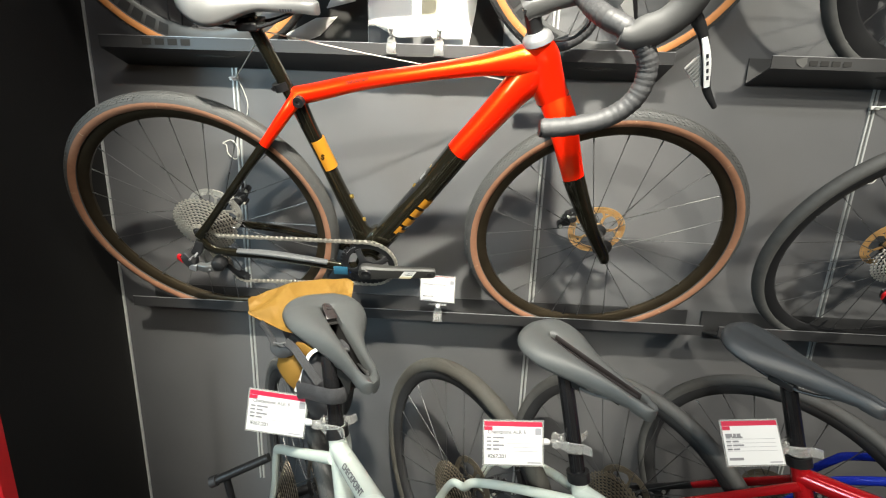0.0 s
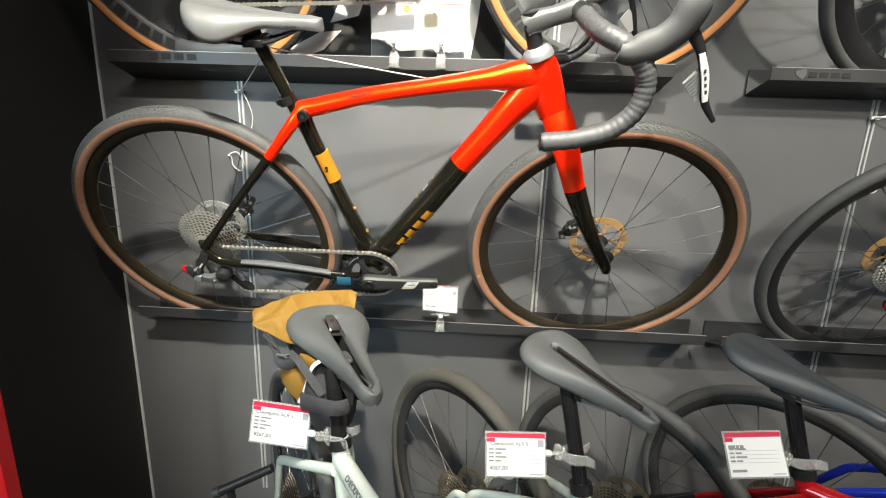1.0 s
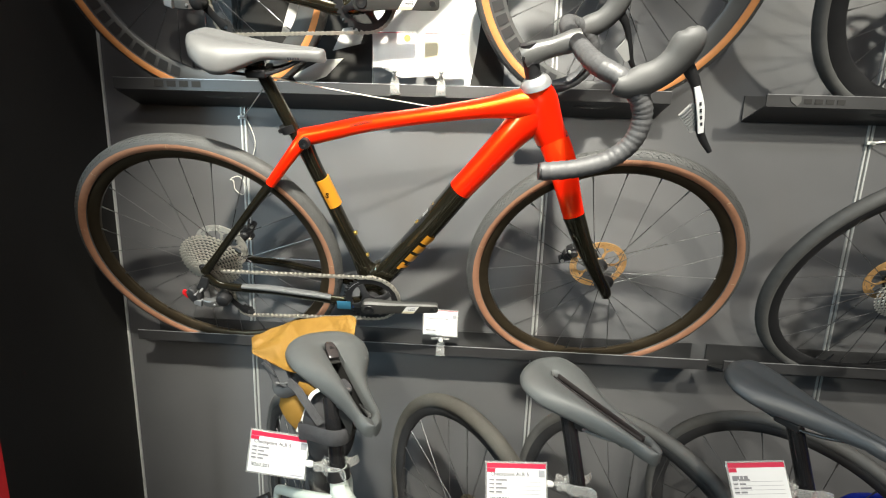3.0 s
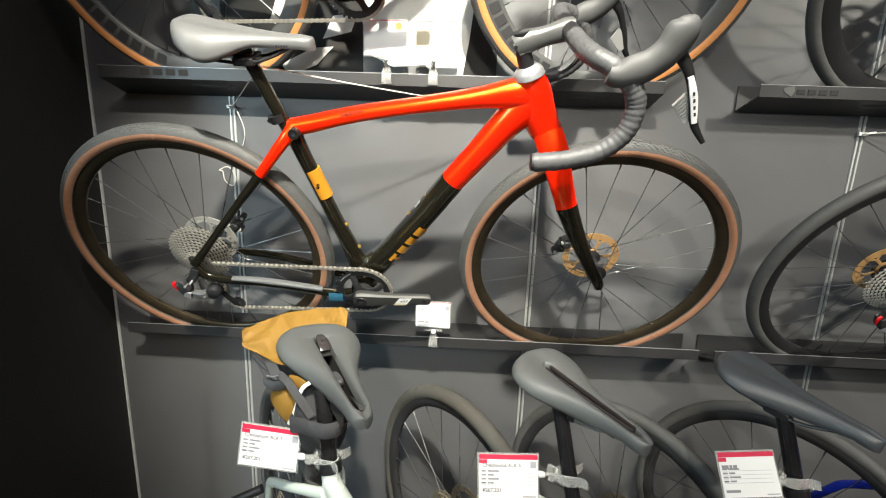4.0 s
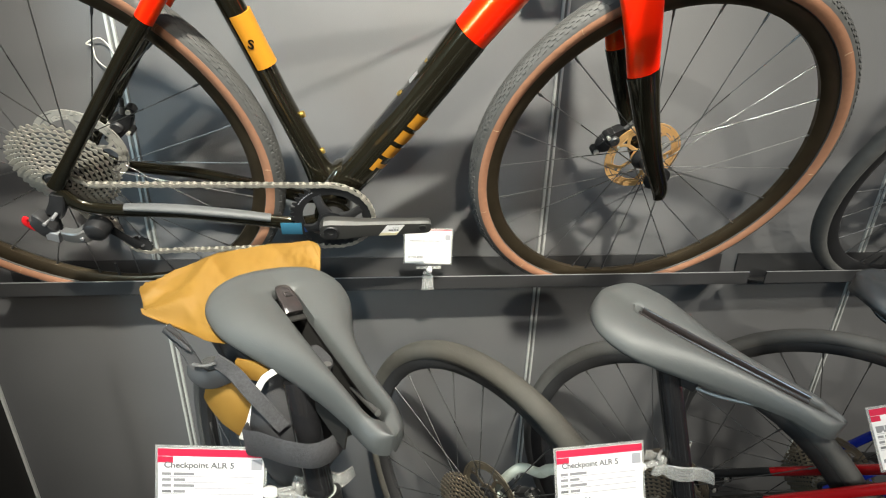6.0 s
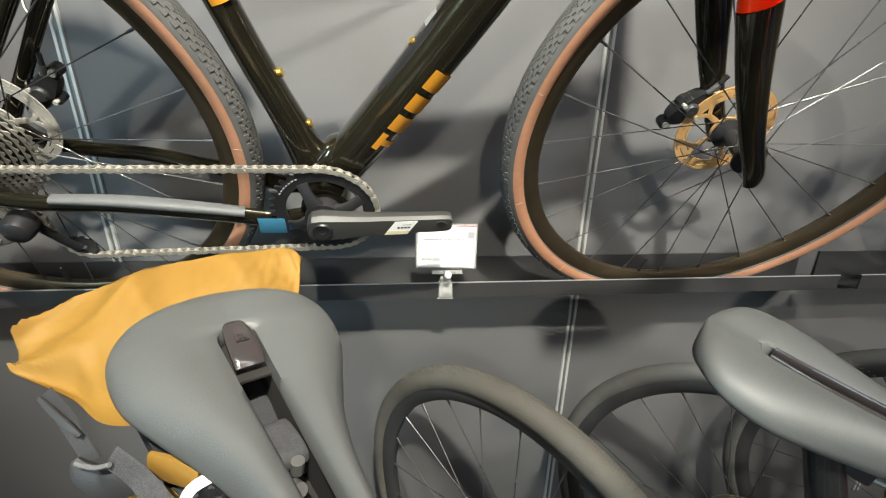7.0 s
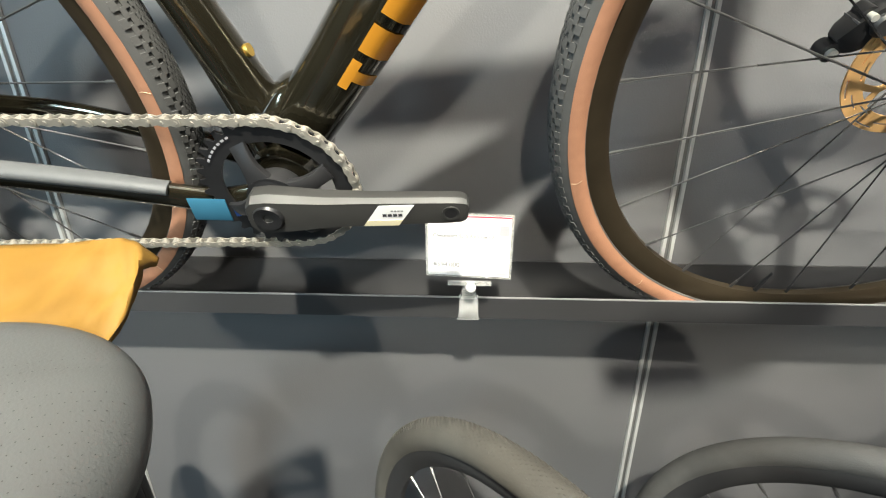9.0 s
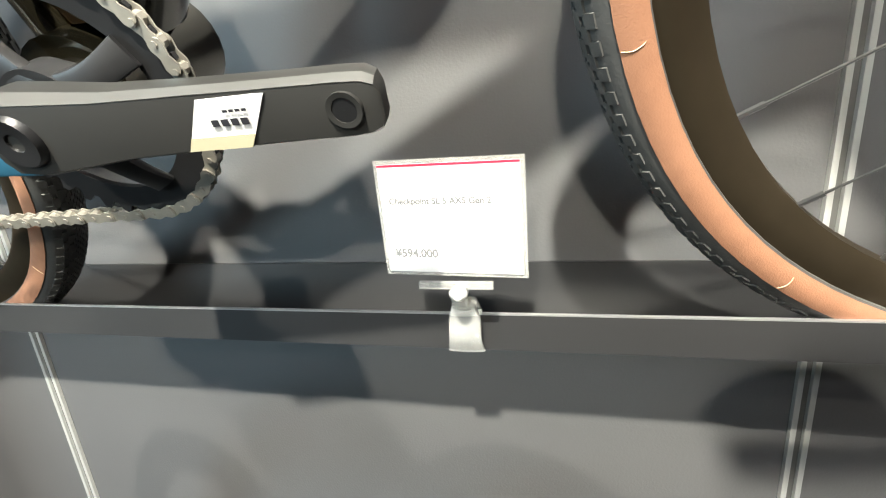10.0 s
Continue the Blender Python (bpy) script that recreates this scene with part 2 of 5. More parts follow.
def curve(pts, sm, closed=False):
    """Catmull-Rom through pts, sm steps a span."""
    n, out = len(pts), []
    for i in range(n if closed else n - 1):
        if closed:
            p0, p1, p2, p3 = (pts[(i + k) % n] for k in (-1, 0, 1, 2))
        else:
            p0, p1, p2, p3 = pts[max(i - 1, 0)], pts[i], pts[i + 1], pts[min(i + 2, n - 1)]
        for s in range(sm):
            t = s / sm
            out.append(0.5 * ((2 * p1) + (p2 - p0) * t + (2 * p0 - 5 * p1 + 4 * p2 - p3) * t * t + (3 * p1 - p0 - 3 * p2 + p3) * t ** 3))
    if not closed:
        out.append(pts[-1])
    return out


def mesh(name, m, material, sharp=38):
    me = bpy.data.meshes.new(name)
    me.from_pydata(m.v, [], m.f)
    bm = bmesh.new()
    bm.from_mesh(me)
    bmesh.ops.recalc_face_normals(bm, faces=bm.faces)
    bm.to_mesh(me)
    bm.free()
    me.shade_smooth()
    me.set_sharp_from_angle(angle=radians(sharp))
    me.materials.append(material)
    return me


def part(name, m, material, parent, label="", sharp=38, at=None, bevel=0.0):
    me = m if isinstance(m, bpy.types.Mesh) else mesh(name, m, material, sharp)
    ob = new(name, me)
    ob.parent = parent
    if at is not None:
        ob.matrix_basis = at
    if bevel:
        b = ob.modifiers.new("rounded", "BEVEL")
        b.width, b.segments, b.limit_method, b.angle_limit = bevel, 2, "ANGLE", radians(40)
    return tagged(ob, label) if label else ob


def thing(name, label, category, at, group="", kind=""):
    ob = new(name)
    ob.empty_display_size = 0.1
    ob.matrix_world = at
    return tagged(ob, label, category, group, kind)


def solid(name, m, material, label, category, at=None, group="", kind="", bevel=0.0, sharp=38):
    ob = new(name, mesh(name, m, material, sharp))
    if at is not None:
        ob.matrix_world = at
    if bevel:
        b = ob.modifiers.new("rounded", "BEVEL")
        b.width, b.segments, b.limit_method, b.angle_limit = bevel, 2, "ANGLE", radians(40)
    return tagged(ob, label, category, group, kind)


def P(u, v, w=0.0):
    """A point of a bicycle: u ahead of the rear axle, v above it, w out on the drive side."""
    return Vector((u, -w, v))


def text_mesh(name, body, size, material):
    c = bpy.data.curves.new(name, "FONT")
    c.body, c.size, c.extrude, c.offset = body, size, 0.0002, size * 0.025
    c.align_x, c.align_y = "LEFT", "BOTTOM"
    ob = bpy.data.objects.new(name, c)
    scene.collection.objects.link(ob)
    dg = bpy.context.evaluated_depsgraph_get()
    me = bpy.data.meshes.new_from_object(ob.evaluated_get(dg))
    bpy.data.objects.remove(ob)
    me.materials.clear()
    me.materials.append(material)
    return me

# ---------------------------------------------------------------- the room
YW = 0.208                       # face of the display wall
LEAN = 25.9                      # the racked bicycles lean out from it
TIER = 0.734                     # height from one rack to the next
LIPY, LIPZ = 0.104, 0.7335       # the top edge of the lower rack's lip


def room():
    st = dict(kind="structure")
    solid("wall_north", M().box(-0.43, YW, -0.2, 4.6, YW + 0.12, 2.95), WALL, "dark grey painted display wall", "wall", **st)
    solid("wall_west", M().box(-0.55, -0.36, -0.2, -0.43, YW + 0.12, 2.95), SIDE, "black painted side wall", "wall", **st)
    solid("wall_east", M().box(4.6, -4.2, -0.2, 4.72, YW + 0.12, 2.95), WALL, "dark grey painted wall", "wall", **st)
    solid("wall_far_west", M().box(-2.72, -4.2, -0.2, -2.6, YW + 0.12, 2.95), WALL, "dark grey painted wall", "wall", **st)
    solid("wall_back", M().box(-2.72, YW, -0.2, -0.55, YW + 0.12, 2.95), WALL, "dark grey painted wall", "wall", **st)
    # wall never in view; warm brown is chosen to reflect in the dark paint
    solid("wall_south", M().box(-2.72, -4.32, -0.2, 4.72, -4.2, 2.95), WARMWALL, "unseen shop wall coloured warm brown for reflections", "wall", **st)
    solid("floor", M().box(-2.72, -4.32, -0.3, 4.72, YW + 0.12, -0.2), FLOOR, "grey shop floor", "floor", **st)
    solid("display_plinth", M().box(0.02, -1.9, -0.2, 4.0, 0.12, 0.0), SIDE, "low black display plinth under the bicycles", "plinth", bevel=0.004)
    solid("ceiling", M().box(-2.72, -4.32, 2.95, 4.72, YW + 0.12, 3.05), CEIL, "pale painted ceiling", "ceiling", **st)
    solid("trim", M().box(-0.429, YW - 0.006, -0.2, -0.423, YW - 0.0005, 2.95), CHROME, "thin bright corner trim", "trim", **st)


def wall_rail(x):
    """A slotted upright: two bright edges and a sunk middle."""
    r = thing("wall_rail", "slotted bright steel upright set in the wall", "rail", pose(x, YW, 0), group="wall uprights")
    part("channel", M().box(-0.0024, -0.0012, 0.02, 0.0024, -0.0003, 2.9), ARMTOP, r, "sunk grey channel")
    for a, b in ((-0.0092, -0.0025), (0.0025, 0.0092)):
        part("rail_edge", M().put([(a, -0.0003, 0.02), (a + 0.001, -0.004, 0.02), (b - 0.001, -0.004, 0.02), (b, -0.0003, 0.02), (a, -0.0003, 2.9), (a + 0.001, -0.004, 2.9), (b - 0.001, -0.004, 2.9), (b, -0.0003, 2.9)], [(0, 1, 5, 4), (1, 2, 6, 5), (2, 3, 7, 6), (3, 0, 4, 7), (0, 3, 2, 1), (4, 5, 6, 7)]), RAILM, r)
    return r


def rack(x0, x1, dz, logo=True):
    """A folded steel trough for the tyres, along the wall."""
    r = thing("bike_rack", "black folded steel trough shelf holding a bicycle", "shelf", pose(0, 0, dz), group="wall racks")
    prof = [(LIPY - 0.0015, LIPZ), (LIPY - 0.001, 0.704), (YW - 0.005, 0.674), (YW - 0.0015, 0.743), (YW - 0.0045, 0.743), (YW - 0.0075, 0.6785), (LIPY + 0.002, 0.7068), (LIPY + 0.0015, LIPZ)]
    m = M()
    n = len(prof)
    vs = [(x, y, z) for x in (x0, x1) for y, z in prof]
    fs = [tuple(range(n)), tuple(range(2 * n - 1, n - 1, -1))] + [(i, n + i, n + (i + 1) % n, (i + 1) % n) for i in range(n)]
    part("trough", m.put(vs, fs), SHELF, r, sharp=20)
    part("lip_edge", M().box(x0, LIPY - 0.0017, LIPZ + 0.0002, x1, LIPY + 0.0017, LIPZ + 0.0013), SHELF_LIGHT, r, "pale grey strip along the top edge of the lip")
    return r


# ---------------------------------------------------------------- wheels
R = 0.3465


def tyre_profile(r, half, rim_r, n=14):
    """Cross-section of a tyre, round over the rim's edge."""
    mid, hgt = (r + rim_r) / 2 - 0.002, (r - rim_r) / 2 + 0.002
    out = []
    for i in range(n + 1):
        a = radians(-45 + 270 * i / n)
        out.append((mid + hgt * math.sin(a), half * math.cos(a)))
    return out


MESHES = {}


def cached(key, make):
    if key not in MESHES:
        MESHES[key] = make()
    return MESHES[key]


def spoke_mesh(r_hub, r_rim, w_hub, skew):
    """One spoke from the hub's flange to the rim, at angle 0."""
    a = P(r_hub * math.cos(skew), r_hub * math.sin(skew), w_hub)
    b = P(r_rim, 0, 0.0)
    m = M().sweep([a, b], 0.00095, n=6)
    return m.sweep([b, b.lerp(a, 0.055)], 0.0019, n=6)


def wheel(parent, name, centre, rear, tyre=RUBBER, side=None, r=R, half=0.0205, rim_depth=0.026, rim=RIM, tread=True, rotor=BRASS, cassette=True, spokes=24, turn=0.0, logo=None, cog=STEEL, steel_spoke=SPOKE):
    """A wheel about the local Y axis; parts hang on its rim."""
    ro = r - 0.0305 if half > 0.017 else r - 0.025
    ri = ro - rim_depth
    key = (round(r, 3), half, rim_depth)
    rim_me = cached(("rim", key, rim.name), lambda: mesh("rim", M().lathe([(ro, -0.0125), (ro + 0.001, -0.0105), (ro - 0.004, -0.0095), (ro - 0.005, 0.0095), (ro + 0.001, 0.0105), (ro, 0.0125), (ro - 0.006, 0.0132), (ri + 0.006, 0.0095), (ri, 0.004), (ri, -0.004), (ri + 0.006, -0.0095), (ro - 0.006, -0.0132)], 96), rim))
    w = part(name, rim_me, rim, parent, at=pose(centre[0], centre[1], centre[2], 0, turn, 0))
    part("tyre", cached(("tyre", key, tyre.name), lambda: mesh("tyre", M().lathe(tyre_profile(r, half, ro - 0.004), 96), tyre)), tyre, w)
    if side:
        def band():
            m = M()
            mid, hgt = (r + ro - 0.004) / 2 - 0.002, (r - ro + 0.004) / 2 + 0.002
            for s in (1, -1):
                pr = []
                for g in (0.0, 0.0006):
                    row = []
                    for i in range(7):
                        a = radians(-40 + 50 * i / 6)
                        row.append((mid + (hgt + g) * math.sin(a), s * (half + g) * math.cos(a)))
                    pr += row if g == 0.0 else row[::-1]
                m.lathe(pr, 96)
            return mesh("sidewall", m, side)
        part("sidewall", cached(("band", key, side.name), band), side, w, "tan tyre sidewall")

        def seam():
            mid, hgt = (r + ro - 0.004) / 2 - 0.002, (r - ro + 0.004) / 2 + 0.0028
            pts = []
            for i in range(6):
                a, g = radians(-24 + 32 * i / 5), 0.004 * math.sin(i * 0.7)
                q = mid + hgt * math.sin(a)
                pts.append((q * math.cos(g), -(half + 0.0008) * math.cos(a), q * math.sin(g)))
            return mesh("sidewall_seam", M().sweep(pts, 0.0003, n=5, sm=2), SEAM)
        for k in range(9):
            part("sidewall_seam", cached(("seam", key), seam), SEAM, w, "pale bead seam" if k == 0 else "", at=pose(0, 0, 0, 0, 40 * k + 11 * math.sin(7 * k), 0))
    if tread:
        def knobs():
            m = M()
            rows = [(d, 1, 0.0019, 0.0011, 260, 0.5 * (k % 2)) for k, d in enumerate(range(-44, 45, 8))] if tread == 'fine' else [(d, 1, 0.0028, 0.0022, 240, 0.5 * (k % 2)) for k, d in enumerate((-18, -12, -6, 0, 6, 12, 18))] + [(q * d, 1, lw, lt, 160, off) for q in (1, -1) for d, lw, lt, off in ((27, 0.0046, 0.0046, 0.25), (37.5, 0.0046, 0.0042, 0.75), (50, 0.0058, 0.0036, 0.25))]
            mid, hgt = (r + ro - 0.004) / 2 - 0.002, (r - ro + 0.004) / 2 + 0.002
            for deg, _, lw, lt, n, off in rows:
                a = radians(90 - deg)
                rr, hh = mid + hgt * math.sin(a), half * math.cos(a)
                for j in range(n):
                    g = 2 * math.pi * (j + off) / n
                    q = Matrix.Rotation(-g, 4, "Y") @ Matrix.Translation((rr, hh, 0)) @ Matrix.Rotation(radians(deg), 4, "Z")
                    m.box(-0.0012, -lw / 2, -lt, 0.0005 if tread == 'fine' or abs(deg) < 20 else 0.001, lw / 2, lt, q)
            return mesh("tread", m, tyre)
        tagged(part("tread", cached(("tread", key, tyre.name, tread), knobs), tyre, w), kind="stuff")
    if logo:
        for deg in logo:
            arc = M()
            for i in range(5):
                g = radians(deg + 1.15 * i)
                arc.v += [tuple(P(q * math.cos(g), q * math.sin(g), h)) for q, h in ((ri + 0.008, 0.0115), (ro - 0.0075, 0.0139))]
            arc.f += [(2 * i, 2 * i + 2, 2 * i + 3, 2 * i + 1) for i in range(4)]
            part("rim_mark", arc, RIMINK, w, "grey printed bar on the rim")
    hub_w = (0.020, 0.030) if rear else (0.028, 0.022)
    part("hub", cached(("hub", rear), lambda: mesh("hub", M().lathe([(0.0005, -0.058), (0.011, -0.058), (0.011, -0.04), (0.024, -0.037), (0.024, -0.033), (0.013, -0.028), (0.012, 0.02), (0.023, 0.027), (0.023, 0.031), (0.011, 0.035), (0.011, 0.056), (0.0005, 0.056)], 24, closed=False), BLACK)), BLACK, w)
    for i in range(spokes):
        s = 1 if i % 2 else -1
        skew = radians(58 if (i // 2) % 2 else -58)
        me = cached(("spoke", round(ri, 3), s, skew > 0, steel_spoke.name), lambda: mesh("spoke", spoke_mesh(0.022, ri + 0.002, s * (0.03 if s < 0 else 0.024), skew), steel_spoke))
        part("spoke", me, steel_spoke, w, at=pose(0, 0, 0, 0, -360 * i / spokes, 0))
    part("valve", cached(("valve", round(ri, 3)), lambda: mesh("valve", M().sweep([P(ri + 0.002, 0), P(ri - 0.022, 0)], 0.0028, n=8).sweep([P(ri - 0.022, 0), P(ri - 0.034, 0)], 0.0018, n=8), MATTE)), MATTE, w, at=pose(0, 0, 0, 0, 98, 0))
    if rotor:
        rr = 0.072 if rear else 0.073
        def disc():
            slots = {1: 0, 3: 6, 5: 12}
            return mesh("brake_rotor", M().polar([rr - 0.0175, rr - 0.0148, rr - 0.0132, rr - 0.0097, rr - 0.0081, rr - 0.0045, rr - 0.0029, rr], 144, -0.0009, 0.0009, lambda i, j: i not in slots or (j + slots[i]) % 18 > 6), rotor)

        def arm():
            m = M()
            for g in (-0.2, 0.24):
                m.sweep([P(0.02, 0), P(0.042 * math.cos(0.04), 0.042 * math.sin(0.04)), P((rr - 0.015) * math.cos(g), (rr - 0.015) * math.sin(g))], [(0.001, 0.0042), (0.001, 0.0034), (0.001, 0.0038)], n=6, side=(0, 1, 0))
            return mesh("rotor_arm", m, rotor)
        side_y = 0.043 if rear else 0.037
        part("brake_rotor", cached(("rotor", rotor.name, rear), disc), rotor, w, at=Matrix.Translation((0, side_y, 0)))
        part("rotor_carrier", cached(("carrier", rotor.name), lambda: mesh("rotor_carrier", M().polar([0.015, 0.022], 48, -0.0014, 0.0014, lambda i, j: True), rotor)), rotor, w, at=Matrix.Translation((0, side_y, 0)))
        for k in range(5):
            part("rotor_arm", cached(("rotor_arm", rotor.name, rear), arm), rotor, w, at=pose(0, side_y, 0, 0, -72 * k, 0))
    if rear and cassette:
        def sprocket(k):
            m = M()
            rc, teeth = 0.081 - 0.006 * k, 44 - 3 * k
            out = []
            for j in range(teeth * 4):
                g = 2 * math.pi * j / (teeth * 4)
                q = rc + (0.0016 if j % 4 in (1, 2) else -0.0024)
                out.append((q * math.cos(g), q * math.sin(g)))
            y = -0.018 - 0.0036 * k
            inner, na = rc - 0.0047, teeth * 4
            rings = [[Vector((x, yy, z)) for x, z in out] for yy in (y - 0.0008, y + 0.0008)]
            inr = [[Vector((inner * math.cos(2 * math.pi * j / na), yy, inner * math.sin(2 * math.pi * j / na))) for j in range(na)] for yy in (y + 0.0008, y - 0.0008)]
            return mesh("sprocket", m.rings([rings[0], rings[1], inr[0], inr[1]], closed=True), cog)
        part("freehub", cached("freehub", lambda: mesh("freehub", M().lathe([(0.0005, -0.0155), (0.068, -0.0155), (0.012, -0.0545), (0.0005, -0.0545)], 32, closed=False), MATTE)), MATTE, w, "dark sprocket carrier")
        for k in range(11):
            part("sprocket", cached(("sprocket", k, cog.name), lambda: sprocket(k)), cog, w)
    return w


# ---------------------------------------------------------------- drivetrain
def chain_path(parent, cog_r, ring_c, ring_r, w, jockey, material=CHAINM):
    """A roller chain round the chainring, cog and jockey wheels, link by link."""
    pts = []
    for a in range(90, -92, -9):
        pts.append(P(ring_c[0] + ring_r * math.cos(radians(a)), ring_c[1] + ring_r * math.sin(radians(a)), w))
    for u, v in jockey:
        pts.append(P(u, v, w))
    for a in range(258, 60, -14):
        pts.append(P(cog_r * math.cos(radians(a)), cog_r * math.sin(radians(a)), w))
    pts.append(P(0.045, ring_c[1] + ring_r - 0.001, w))
    dense = []
    for a, b in zip(pts, pts[1:] + pts[:1]):
        k = max(1, int((b - a).length / 0.002))
        dense += [a.lerp(b, i / k) for i in range(k)]
    step, out, acc = 0.0127, [dense[0]], 0.0
    for a, b in zip(dense, dense[1:] + dense[:1]):
        acc += (b - a).length
        if acc >= step:
            out.append(b)
            acc -= step
    m = M()
    for i, (a, b) in enumerate(zip(out, out[1:] + out[:1])):
        t = (b - a).normalized()
        n = Vector((-t.z, 0, t.x))
        d = 0.0031 if i % 2 else 0.0021
        for s in (-1, 1):
            y = Vector((0, s * d, 0))
            o = []
            for f, h in ((-0.22, 0.0016), (-0.1, 0.0036), (0.12, 0.0042), (0.5, 0.0028), (0.88, 0.0042), (1.1, 0.0036), (1.22, 0.0016)):
                o.append((f, h))
            ring = [a.lerp(b, 0) + t * step * f + n * h for f, h in o] + [a + t * step * f - n * h for f, h in o[::-1]]
            e = Vector((0, s * 0.0009, 0))
            k = len(ring)
            m.put([p + y for p in ring] + [p + y + e for p in ring], [tuple(range(k)), tuple(range(2 * k - 1, k - 1, -1))] + [(q, k + q, k + (q + 1) % k, (q + 1) % k) for q in range(k)])
        m.sweep([a + Vector((0, -0.0046, 0)), a + Vector((0, 0.0046, 0))], 0.0017, n=6)
        m.sweep([a + Vector((0, -0.0024, 0)), a + Vector((0, 0.0024, 0))], 0.0038, n=8)
    return part("chain", m, material, parent, "nickel-coloured roller chain")


def crankset(parent, c, tip, teeth=36, ring_r=0.0725, sticker=True):
    """Chainring with spider, spindle and the drive-side crank arm."""
    m = M()
    out = []
    n = teeth * 4
    for j in range(n):
        g = 2 * math.pi * j / n
        q = ring_r + (0.0034 if j % 4 in (1, 2) else -0.0034)
        out.append((q * math.cos(g), q * math.sin(g)))
    inner = ring_r - 0.019
    y = -0.048
    rings = [[Vector((x, yy, z)) for x, z in out] for yy in (y - 0.0013, y + 0.0013)]
    inr = [[Vector((inner * math.cos(2 * math.pi * j / n), yy, inner * math.sin(2 * math.pi * j / n))) for j in range(n)] for yy in (y + 0.0015, y - 0.0015)]
    m.rings([rings[0], rings[1], inr[0], inr[1]], closed=True)
    ring = part("chainring", m, BLACK, parent, "black toothed chainring", at=Matrix.Translation(P(c[0], c[1], 0)))
    s = M()
    s.disc(0.026, -0.066, -0.05, n=32)
    part("spider", s, BLACK, ring, "dark grey spider hub", sharp=30)
    for k in range(4):
        a = radians(25 + 90 * k)
        part("spider_arm", M().sweep([P(0.012 * math.cos(a), 0.012 * math.sin(a), 0.062), P(0.036 * math.cos(a), 0.036 * math.sin(a), 0.059), P((inner + 0.003) * math.cos(a), (inner + 0.003) * math.sin(a), 0.051)], [(0.006, 0.017), (0.004, 0.0085), (0.0025, 0.0085)], n=12, side=(0, 1, 0), power=4), BLACK, ring, sharp=30)
    for k in range(7):
        a = radians(118 + 5.2 * k)
        part("ring_print", M().box(-0.0016, -0.0506, -0.001, 0.0016, -0.0502, 0.001, Matrix.Translation((0.0655 * math.cos(a), 0, 0.0655 * math.sin(a))) @ Matrix.Rotation(-a + math.pi / 2, 4, "Y")), INKL, ring)
    a0, a1 = P(c[0], c[1], 0.079), P(tip[0], tip[1], 0.067)
    e = (a1 - a0).normalized()
    nrm = Vector((-e.z, 0, e.x)).normalized()
    out_w = e.cross(nrm).normalized()
    if out_w.y > 0:
        out_w = -out_w
    L = (a1 - a0).length
    body, facet = [], []
    for f, h, d in ((-0.125, 0.006, 0.006), (-0.115, 0.0125, 0.0085), (-0.08, 0.0195, 0.0098), (0.0, 0.0215, 0.0102), (0.12, 0.0195, 0.01), (0.3, 0.0165, 0.009), (0.55, 0.0152, 0.0078), (0.8, 0.0145, 0.0072), (1.0, 0.0142, 0.007), (1.055, 0.0136, 0.0068), (1.085, 0.0112, 0.0062), (1.097, 0.0065, 0.005)):
        p = a0 + e * L * f
        k = 0.78 + 0.04 * math.sin(max(0, f) * 3)
        sec = [(-h, -d), (-h, d * 0.55), (-h * 0.86, d), (h * k, d), (h * (k + 0.04), d * 0.97), (h, d * 0.1), (h, -d)]
        body.append([p + nrm * q + out_w * w for q, w in sec])
        q0, w0, q1, w1 = h * (k + 0.06), d * 0.97, h * 0.985, d * 0.12
        facet.append([p + nrm * q0 + out_w * (w0 + 0.0004), p + nrm * q1 + out_w * (w1 + 0.0006), p + nrm * (q1 - 0.002) + out_w * (w1 - 0.001), p + nrm * (q0 - 0.002) + out_w * (w0 - 0.001)])
    crank = part("crank_arm", M().rings(body), GREYARM, parent, "dark grey forged crank arm", sharp=25)
    part("top_facet", M().rings(facet[2:-1]), ARMTOP, crank, "satin silver upper facet", sharp=25)
    part("crank_bolt", M().lathe([(0.0005, -0.0875), (0.0042, -0.0875), (0.0048, -0.0905), (0.0125, -0.0915), (0.0145, -0.0885), (0.0145, -0.08), (0.0005, -0.08)], 24, at=P(c[0], c[1], 0), closed=False), BLACK, crank)
    part("pedal_thread", M().lathe([(0.0058, -0.0752), (0.0082, -0.0755), (0.0085, -0.07), (0.0058, -0.07)], 24, at=P(tip[0], tip[1], 0)), GREYARM, crank)
    part("pedal_hole", M().disc(0.0068, -0.0748, -0.0735, at=P(tip[0], tip[1], 0)), BLACK, crank)
    part("bottom_bracket", M().lathe([(0.0005, -0.058), (0.02, -0.058), (0.0215, -0.043), (0.0215, 0.043), (0.0005, 0.043)], 32, at=P(c[0], c[1], 0), closed=False), BLACK, parent)
    if sticker:
        o = a0.lerp(a1, 0.67)
        yy = out_w * 0.0079

        def slip(lo, hi, lift):
            """A parallelogram on the arm's face between two heights."""
            q = [o + e * (x + 0.62 * (z + 0.0135)) + nrm * z + yy + out_w * lift for z, x in ((lo, -0.0265), (lo, 0.0055), (hi, 0.0055), (hi, -0.0265))]
            return M().put([p - out_w * 0.0006 for p in q] + q, [(3, 2, 1, 0), (4, 5, 6, 7), (0, 1, 5, 4), (1, 2, 6, 5), (2, 3, 7, 6), (3, 0, 4, 7)])
        part("sticker", slip(-0.0135, 0.0108, 0.0), CARD, crank, "white parallelogram sticker")
        part("sticker_strip", slip(-0.0134, -0.0068, 0.0004), CREAM, crank, "cream strip along the sticker")
